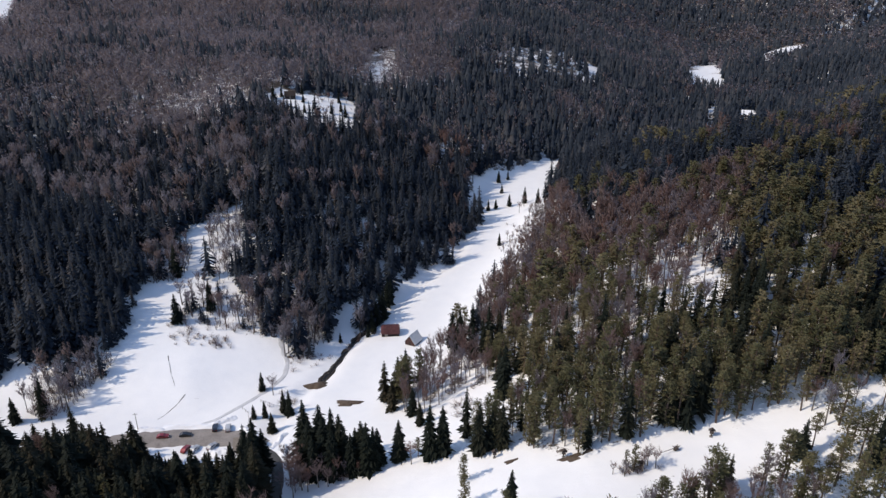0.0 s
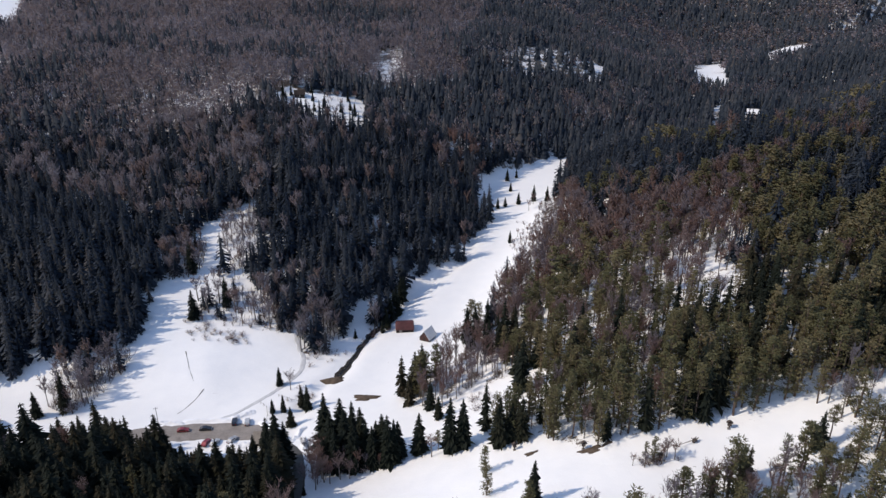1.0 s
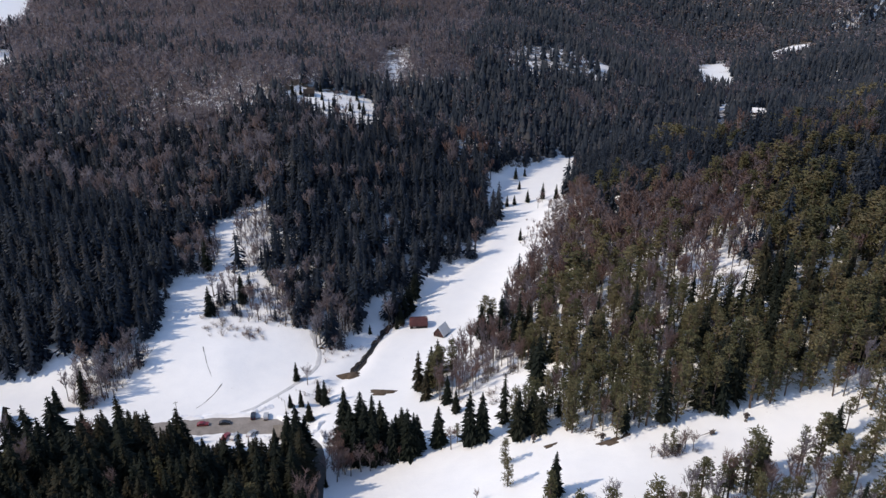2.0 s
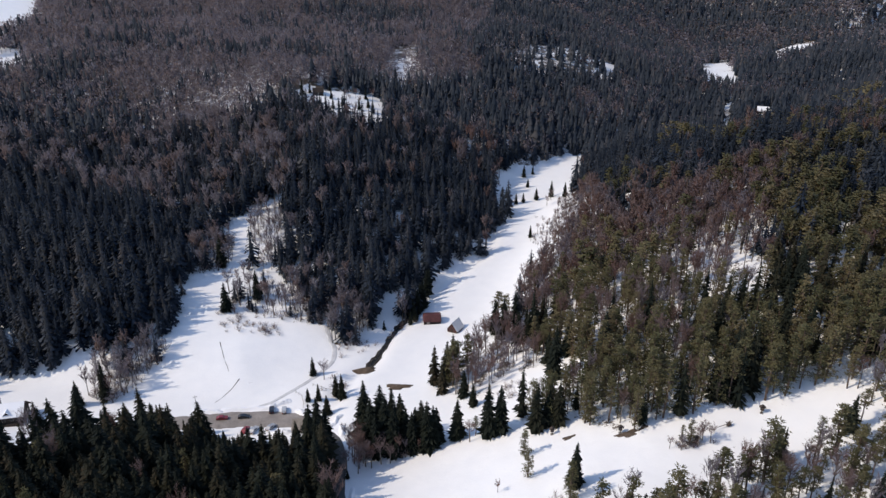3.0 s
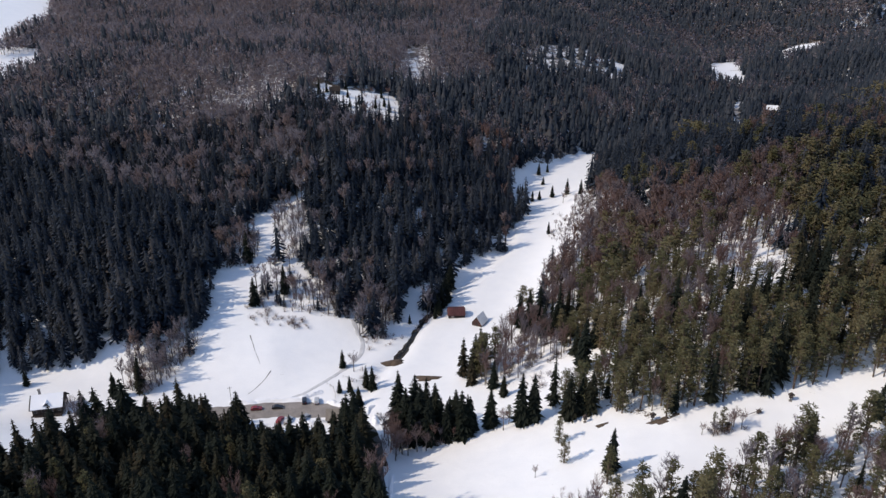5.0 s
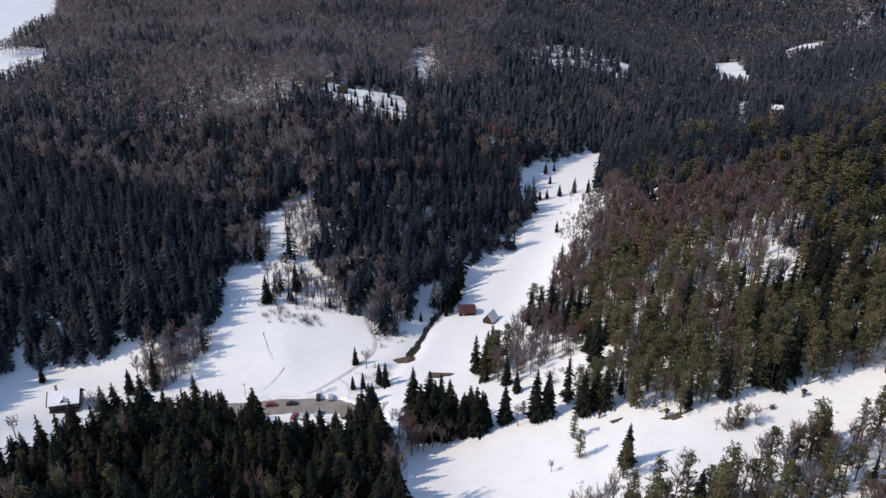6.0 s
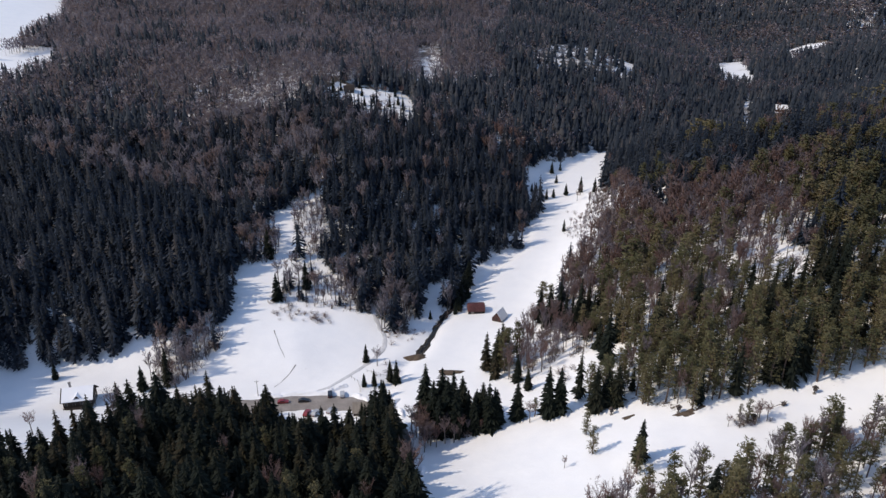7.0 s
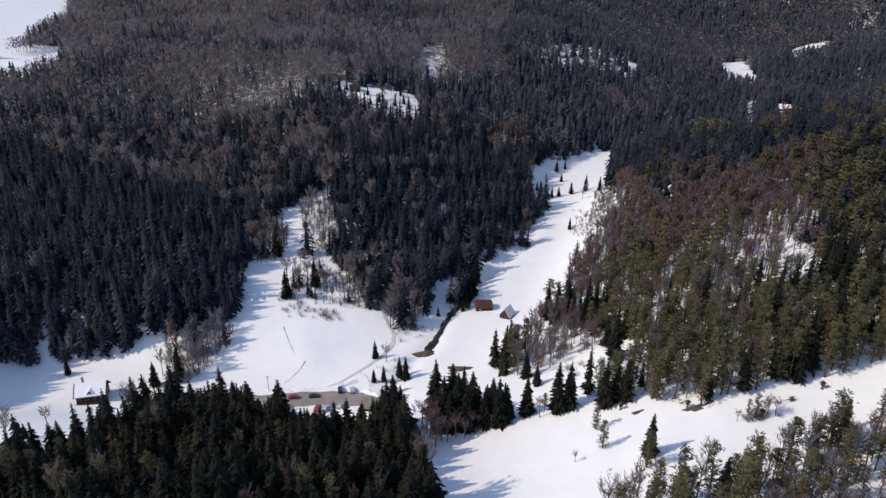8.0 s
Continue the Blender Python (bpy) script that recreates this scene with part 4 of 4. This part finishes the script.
def red_barn():
    """A hay barn: dark logs below, a rusty red roof with rounded hips above."""
    h = thing("red_barn", -24, 283, 4, "low dark log barn under a rusty red sheet roof", "barn", ground_at(-24, 283) - 0.1)
    L, W = 3.8, 2.7
    part("wall", boxed(-L, -W, -0.8, L, W, 2.2), LOGS, h)
    for s in (-1, 1):
        for i in range(7):
            part("log", rod((-L - 0.2, s * W, 0.15 + i * 0.3), (L + 0.2, s * W, 0.15 + i * 0.3), 0.15), LOGS, h)
        part("gable", solid([(-W, 2.2), (W, 2.2), (0, 4.2)], "x", s * (L - 0.15), s * L), LOGS, h)
    roof = part("roof", arched_roof(L + 0.45, W + 0.5, 1.9, 2.5), RED_ROOF, h, "rusty red rounded roof sheet")
    for i in range(1, 8):
        x = -L + i * 2 * L / 8
        part("seam", arched_roof(0.05, W + 0.54, 1.9, 2.55, x), RED_ROOF, roof)
    part("door", boxed(-2.6, -W - 0.2, 0, -1.2, -W - 0.12, 1.7), GREY_WOOD, h)


def grey_hut():
    """A small log hut with a steep pale roof."""
    h = thing("log_hut", -13.2, 274.5, 240, "small brown log hut with a steep pale grey roof", "hut", ground_at(-13.2, 274.5) - 0.2)
    L, W = 2.9, 2.3
    part("plinth", boxed(-L - 0.05, -W - 0.05, -0.9, L + 0.05, W + 0.05, 0.3), STONE, h)
    part("wall", boxed(-L, -W, 0.3, L, W, 2.0), RED_LOGS, h)
    for s in (-1, 1):
        for i in range(6):
            part("log", rod((-L - 0.2, s * W, 0.45 + i * 0.27), (L + 0.2, s * W, 0.45 + i * 0.27), 0.14), RED_LOGS, h)
        part("gable", solid([(-W, 2.0), (W, 2.0), (0, 5.0)], "x", s * (L - 0.12), s * L), RED_LOGS, h)
    for flip in (False, True):
        bm = slab_roof(W + 0.6, 3.9, 1.4, -L - 0.45, L + 0.45, 0.12)
        side = part("roof", mirrored(bm) if flip else bm, SHEET, h, "pale grey roof with thin snow")
        for i in range(7):
            x = -L - 0.4 + i * (2 * L + 0.8) / 6
            seam = slab_roof(W + 0.62, 3.93, 1.43, x - 0.03, x + 0.03, 0.04)
            part("seam", mirrored(seam) if flip else seam, SHEET, side)
    part("door", boxed(L, -0.45, 0.3, L + 0.06, 0.45, 2.1), LOGS, h)
    window(h, 0, -W - 0.12, 0.9, 0.7, 0.7, -1)


def small_cabin(x, y, turn, label, snow=True, roof_mat=None, s=1.0):
    h = thing("cabin", x, y, turn, label, "cabin", ground_at(x, y) - 0.3)
    L, W = 3.6 * s, 2.8 * s
    part("wall", boxed(-L, -W, -1.2, L, W, 2.4 * s), RED_LOGS if roof_mat is RED_ROOF else LOGS, h)
    for q in (-1, 1):
        part("gable", solid([(-W, 2.4 * s), (W, 2.4 * s), (0, 4.6 * s)], "x", q * (L - 0.2), q * L), LOGS, h)
    for flip in (False, True):
        bm = slab_roof(W + 0.6, 2.9 * s, 2.0 * s, -L - 0.5, L + 0.5, 0.15)
        side = part("roof", mirrored(bm) if flip else bm, roof_mat or GREY_WOOD, h)
        if snow:
            bm = slab_roof(W + 0.63, 2.92 * s, 2.0 * s + 0.28, -L - 0.53, L + 0.53, 0.26)
            part("snow_cover", mirrored(bm) if flip else bm, SNOW_CAP, side)
    for wx in (-1.6 * s, 1.6 * s):
        window(h, wx, -W, 0.9, 0.8, 0.9, -1)
    part("door", boxed(-0.45, -W - 0.05, 0, 0.45, -W, 1.95), GREY_WOOD, h)


def car(x, y, turn, colour, label, van=False):
    c = thing("car", x, y, turn, label, "car", ground_at(x, y) + 0.16)
    mat = paint(f"{label.split()[0]}_car_paint", colour)
    if van:
        side = [(-2.1, 0.3), (2.1, 0.3), (2.15, 0.85), (1.35, 0.98), (0.55, 1.55), (-1.7, 1.6), (-2.1, 0.98)]
        glass = [(1.27, 0.99), (0.52, 1.48), (-1.64, 1.53), (-1.98, 1.02)]
    else:
        side = [(-2.15, 0.28), (2.15, 0.28), (2.2, 0.68), (1.95, 0.82), (0.95, 0.95), (0.25, 1.40), (-1.05, 1.44), (-1.75, 1.0), (-2.15, 0.92)]
        glass = [(0.88, 0.96), (0.22, 1.34), (-1.02, 1.38), (-1.62, 1.0)]
    part("body", solid(side, "y", -0.86, 0.86, bevel=0.06), mat, c)
    part("side_windows", solid(glass, "y", -0.875, 0.875), GLASS, c)
    a, b = glass[0], glass[1]
    part("windscreen", solid([(a[0] + 0.06, a[1]), (b[0] + 0.06, b[1]), (b[0], b[1]), (a[0], a[1])], "y", -0.74, 0.74), GLASS, c)
    a, b = glass[-1], glass[-2]
    part("rear_window", solid([(a[0] - 0.08, a[1]), (b[0] - 0.06, b[1]), (b[0], b[1]), (a[0], a[1])], "y", -0.72, 0.72), GLASS, c)
    for wx in (-1.35, 1.35):
        for s in (-1, 1):
            w = part("wheel", rod((wx, s * 0.68, 0.16), (wx, s * 0.89, 0.16), 0.32, 14), TYRE, c)
            part("rim", rod((wx, s * 0.885, 0.16), (wx, s * 0.90, 0.16), 0.2, 10), RIM, w)
    for s in (-0.6, 0.6):
        part("headlight", boxed(2.14, s - 0.2, 0.55, 2.22, s + 0.2, 0.70), CLEAR_LAMP, c)
        part("tail_light", boxed(-2.22, s - 0.16, 0.65, -2.14, s + 0.16, 0.85), RED_LAMP, c)
    for e in (-1, 1):
        part("bumper", boxed(min(e * 2.12, e * 2.26), -0.8, 0.26, max(e * 2.12, e * 2.26), 0.8, 0.46, bevel=0.03), BLACK, c)


def ribbon(line, widths, lift, wobble=0.0, seed=1):
    """A strip that lies on the ground along a plan line, cut finely so that it follows it."""
    pts, wid = [], []
    for i, (a, b) in enumerate(zip(line[:-1], line[1:])):
        n = max(1, int(math.hypot(b[0] - a[0], b[1] - a[1]) / 1.2))
        for k in range(n):
            pts.append((a[0] + (b[0] - a[0]) * k / n, a[1] + (b[1] - a[1]) * k / n))
            wid.append(widths[i] + (widths[i + 1] - widths[i]) * k / n)
    pts.append(line[-1])
    wid.append(widths[-1])
    P = np.array(pts, float)
    for _ in range(4):
        P[1:-1] = (P[:-2] + 2 * P[1:-1] + P[2:]) / 4
    T = np.gradient(P, axis=0)
    T /= np.linalg.norm(T, axis=1)[:, None]
    N = np.stack([-T[:, 1], T[:, 0]], -1)
    across = 6
    V = []
    for k in range(across + 1):
        u = k / across * 2 - 1
        jig = wobble * ripple(P[:, 0] * 1.0, P[:, 1], 2.5, seed + k) if abs(u) == 1 else 0
        Q = P + N * (u * np.array(wid) / 2 + jig)[:, None]
        V.append(np.c_[Q, height(Q[:, 0], Q[:, 1]) + lift - (0.08 + lift if abs(u) == 1 else 0)])
    V = np.stack(V, 1)
    n = len(P)
    i = (np.arange(n - 1)[:, None] * (across + 1) + np.arange(across)).ravel()
    return V.reshape(-1, 3), np.stack([i, i + 1, i + across + 2, i + across + 1], -1)


def strip(name, line, widths, lift, mat, label, category, wobble=0.0):
    v, f = ribbon(line, widths, lift, wobble, len(name))
    return tagged(new(name, raw_mesh(name, v, f, [mat], True)), label, category, kind="structure")


strip("road", [(-46, 40), (-48, 90), (-49, 130), (-49.5, 151), (-51.5, 165), (-53, 180), (-57, 194), (-66, 206)], [4.6, 4.6, 4.6, 4.6, 4.6, 4.6, 4.8, 5], 0.16, ROAD, "wet asphalt road between snow banks, darkened for shade", "road", 0.4)
strip("parking_lot", [(-130, 207), (-118, 210), (-104, 212), (-88, 213), (-76, 211.5), (-64, 208)], [7, 9, 11, 10.5, 9, 8], 0.20, ASPHALT, "grey-brown cleared parking area beside the meadow", "road", 0.8)
PACKED = plain("packed_snow", (0.42, 0.42, 0.43), (0.74, 0.74, 0.75), 0.35, 0.7, bump=0.5, depth=0.15)
strip("snow_track", [(-96, 219), (-88, 221.5), (-83, 227), (-76, 235), (-70, 243), (-66, 250), (-66, 258), (-69, 264), (-72, 272)], [1.2, 1.6, 2.0, 2.0, 2.2, 2.4, 2.4, 2.2, 2.0], 0.14, PACKED, "grey trodden snow track curving round the meadow", "track", 0.5)
strip("brook_bank", [(x, y) for x, y in GULLY[:6]], [3.0, 3.4, 2.6, 3.0, 2.4, 1.8], 0.4, BANK, "bare dark earth banks of the brook", "bank", 1.3)
strip("brook", [(x, y) for x, y in GULLY[:6]], [1.7, 2.0, 1.8, 1.7, 1.5, 0.9], 0.5, WATER, "narrow dark brook running along the snowfield", "water", 0.3)
for n, (line, w) in enumerate(([[(-115.5, 256), (-114, 252.5), (-112.6, 250), (-111.4, 246), (-109.2, 243.5), (-108, 240.5)], [0.34, 0.0, 0.28, 0.0, 0.22, 0.0]], [[(-102.6, 236.5), (-104, 233.4), (-103.8, 231.6), (-106.2, 228.9), (-106.8, 226), (-109, 223.4)], [0.45, 0.3, 0.0, 0.34, 0.0, 0.2]])):
    strip("meadow_ditch", line, w, 0.12, SOIL, "thin dark ditch opened in the meadow snow", "ditch", 0.25)


def soil_patch(x, y, rx, ry, turn, high, label, name="soil_patch"):
    """A bare, humped patch of earth with a ragged edge."""
    n, rings, v = 28, 6, []
    for r in range(rings + 1):
        for k in range(n):
            a, u = 6.283 * k / n, r / rings
            rag = 1 + 0.28 * math.sin(3 * a + x) * u + 0.16 * math.sin(7 * a + y) * u
            px, py = rx * u * rag * math.cos(a), ry * u * rag * math.sin(a)
            c, s = math.cos(turn), math.sin(turn)
            gx, gy = x + px * c - py * s, y + px * s + py * c
            v.append((gx, gy, ground_at(gx, gy) + high * (1 - u * u) + 0.10 - 0.25 * u ** 6))
    f = [(r * n + k, r * n + (k + 1) % n, (r + 1) * n + (k + 1) % n, (r + 1) * n + k) for r in range(rings) for k in range(n)]
    tagged(new(name, raw_mesh(name, np.array(v), np.array(f), [SOIL], True)), label, "soil")


soil_patch(37, 164.5, 3.6, 1.5, 0.1, 0.3, "bare brown soil patch in the snow")
soil_patch(20, 168, 2.3, 0.9, 0.2, 0.2, "bare brown soil patch in the snow")
soil_patch(42, 166, 2.0, 0.8, 0.5, 0.2, "bare brown soil patch in the snow")
soil_patch(-37, 230.5, 5.4, 2.2, -0.15, 1.0, "long ridge of bare brown earth in the snow")
soil_patch(-51.5, 245, 4.6, 2.4, 0.15, 2.2, "bare brown earth mound at the brook's end", "earth_mound")
soil_patch(-66, 262, 1.2, 0.8, 0.2, 0.2, "small bare brown earth patch in snow")

snowy_house()
red_barn()
grey_hut()
small_cabin(-111, 517, 10, "dark wooden cabin in the upper clearing", False, LOGS)
small_cabin(281, 652, -15, "red wooden cabin with snow on its roof beside the far lane", True, RED_ROOF, 1.3)
# this shed takes the place of what looks like a retaining wall
small_cabin(-70.5, 205.5, 3, "low dark shed with a weathered board roof, put in place of a retaining wall by the parking area", False)
car(-103, 212.6, 8, (0.30, 0.02, 0.03), "red hatchback parked on the cleared asphalt")
car(-95, 213.6, 6, (0.012, 0.012, 0.016), "black saloon parked on the cleared asphalt")
car(-85.2, 217.4, 100, (0.02, 0.025, 0.04), "navy van parked nose to the snow bank", True)
car(-80.2, 217.0, 100, (0.62, 0.63, 0.64), "white estate car parked nose to the snow bank", True)
car(-83.3, 207.0, 62, (0.45, 0.46, 0.48), "silver hatchback parked beside the snow bank")
car(-92.4, 205.6, 75, (0.32, 0.03, 0.035), "crimson car parked beside the trees")
car(-89.2, 205.6, 70, (0.55, 0.56, 0.57), "grey car parked beside the trees")


def shrine(x, y, turn):
    """A little roofed wooden shrine on a post."""
    h = thing("wayside_shrine", x, y, turn, "small roofed wooden shrine on a post in snow", "shrine")
    tagged(h, group="shrines along the slope")
    part("post", boxed(-0.14, -0.14, -0.3, 0.14, 0.14, 1.1), LOGS, h)
    case = part("case", boxed(-0.55, -0.3, 1.1, 0.55, 0.3, 2.2), LOGS, h)
    part("niche", boxed(-0.42, -0.315, 1.2, 0.42, -0.3, 2.1), BRANCH_DARK, case)
    for s in (-1, 1):
        part("roof", solid([(0, 2.85), (s * 0.95, 2.15), (s * 0.95, 2.07), (0, 2.75)], "y", -0.55, 0.5), BRANCH_DARK, h)
    part("foot", boxed(-0.45, -0.45, -0.3, 0.45, 0.45, 0.15), STONE, h)


for x, y, turn in ((7, 187.5, 10), (35, 165.5, -10), (55, 157, -15), (77, 166, -20), (15.5, 171.5, 0)):
    shrine(x, y, turn)


def stump():
    """A dark uprooted stump with a long bare stem lying to one side."""
    h = thing("uprooted_stump", 66, 162.3, 12, "dark uprooted tree stump with a bare stem in snow", "stump")
    part("stem", rod((-6.0, -0.5, 0.2), (-0.5, 0.0, 0.9), 0.05, 7, 0.12), BRANCH_DARK, h)
    for i, (a, l, z) in enumerate(((0.2, 1.3, 1.5), (0.9, 1.0, 1.7), (-0.6, 1.2, 0.4), (2.6, 1.2, 1.6), (3.4, 0.9, 0.3), (4.4, 0.9, 0.9), (1.7, 0.8, 1.3))):
        part("root", rod((0, 0, 0.7), (l * math.cos(a), 0.6 * math.sin(a), z), 0.3, 7, 0.07), BRANCH_DARK, h)
    part("butt", rod((-0.5, 0, 0.25), (0.45, 0.0, 1.15), 0.45, 9, 0.55), BRANCH_DARK, h)


stump()


def fence(points, label):
    h = thing("fence", *points[0], 0, label, "fence")
    x0, y0, z0 = points[0][0], points[0][1], ground_at(*points[0])
    tops = []
    for a, b in zip(points[:-1], points[1:]):
        n = max(1, round(math.hypot(b[0] - a[0], b[1] - a[1]) / 2.6))
        for k in range(n):
            x, y = a[0] + (b[0] - a[0]) * k / n, a[1] + (b[1] - a[1]) * k / n
            z = ground_at(x, y) - z0
            part("post", rod((x - x0, y - y0, z - 0.3), (x - x0, y - y0, z + 1.15), 0.08, 6), GREY_WOOD, h)
            tops.append(Vector((x - x0, y - y0, z + 0.85)))
    for a, b in zip(tops[:-1], tops[1:]):
        part("rail", rod(a, b, 0.045, 5), GREY_WOOD, h)


fence([(-78, 229), (-75, 226), (-73.5, 221), (-73, 217)], "short wooden post and rail fence in the snow")
fence([(-72, 234), (-66, 230), (-60, 231)], "grey wooden post and rail fence beside the bushes")


def pole(x, y, tall):
    h = thing("utility_pole", x, y, 20, "thin grey wooden utility pole in the meadow", "pole")
    part("mast", rod((0, 0, -0.5), (0, 0, tall), 0.14, 8, 0.09), GREY_WOOD, h)
    arm = part("crossarm", boxed(-0.8, -0.06, tall - 0.6, 0.8, 0.06, tall - 0.48), GREY_WOOD, h)
    for dx in (-0.7, 0.0, 0.7):
        part("insulator", rod((dx, 0, tall - 0.48), (dx, 0, tall - 0.3), 0.05, 6), STONE, arm)


pole(-114, 217, 7.5)


def snow_bank(x, y, length, wide, high, turn, label="ploughed snow bank beside the parking area"):
    n, m, v = 20, 8, []
    c, s = math.cos(turn), math.sin(turn)
    for i in range(n + 1):
        for j in range(m + 1):
            u, w = i / n * 2 - 1, j / m * 2 - 1
            px, py = u * length / 2, w * wide / 2 * (1 + 0.2 * math.sin(5 * u + x))
            gx, gy = x + px * c - py * s, y + px * s + py * c
            lump = 1 + 0.35 * math.sin(9 * u + y) * math.cos(4 * w + x) + 0.2 * math.sin(23 * u)
            v.append((gx, gy, ground_at(gx, gy) - 0.1 + high * max(0, 1 - u ** 4) * max(0, 1 - w * w) * lump))
    f = [(i * (m + 1) + j, (i + 1) * (m + 1) + j, (i + 1) * (m + 1) + j + 1, i * (m + 1) + j + 1) for i in range(n) for j in range(m)]
    tagged(new("snow_bank", raw_mesh("snow_bank", np.array(v), np.array(f), [SNOW_CAP], True)), label, "snow bank")


for row in ((-95, 219.3, 22, 2.6, 0.9, 0.03), (-84, 221.5, 12, 3.0, 1.1, 0.5), (-80, 203.5, 12, 4.0, 1.4, 0.1), (-72, 215, 10, 3.0, 1.2, -0.6), (-60, 208, 12, 3.0, 1.4, 1.2), (-55.5, 200, 10, 2.2, 1.2, 1.75),
            (-46.3, 150, 26, 1.8, 0.8, 1.6), (-110, 217.5, 12, 2.4, 0.8, -0.05)):
    snow_bank(*row)


def brook_stones():
    """Rounded stones and snow-free clods strewn along the brook."""
    rng = random.Random(3)
    bm = bmesh.new()
    for a, b in zip(GULLY[:5], GULLY[1:6]):
        for _ in range(14):
            u, off = rng.random(), rng.gauss(0, 0.8)
            d = Vector((b[0] - a[0], b[1] - a[1])).normalized()
            x, y = a[0] + (b[0] - a[0]) * u - d.y * off, a[1] + (b[1] - a[1]) * u + d.x * off
            r = rng.uniform(0.12, 0.42)
            m = Matrix.LocRotScale((x, y, ground_at(x, y) + 0.42), Euler((rng.random(), rng.random(), rng.random() * 6)), (r * 1.4, r, r * 0.7))
            bmesh.ops.create_icosphere(bm, subdivisions=1, radius=1, matrix=m)
    me = bpy.data.meshes.new("brook_stones")
    bm.to_mesh(me)
    bm.free()
    me.materials.append(WET_STONE)
    tagged(new("brook_stones", me), "dark wet rounded stones lying in the brook", "stones", kind="stuff")


brook_stones()
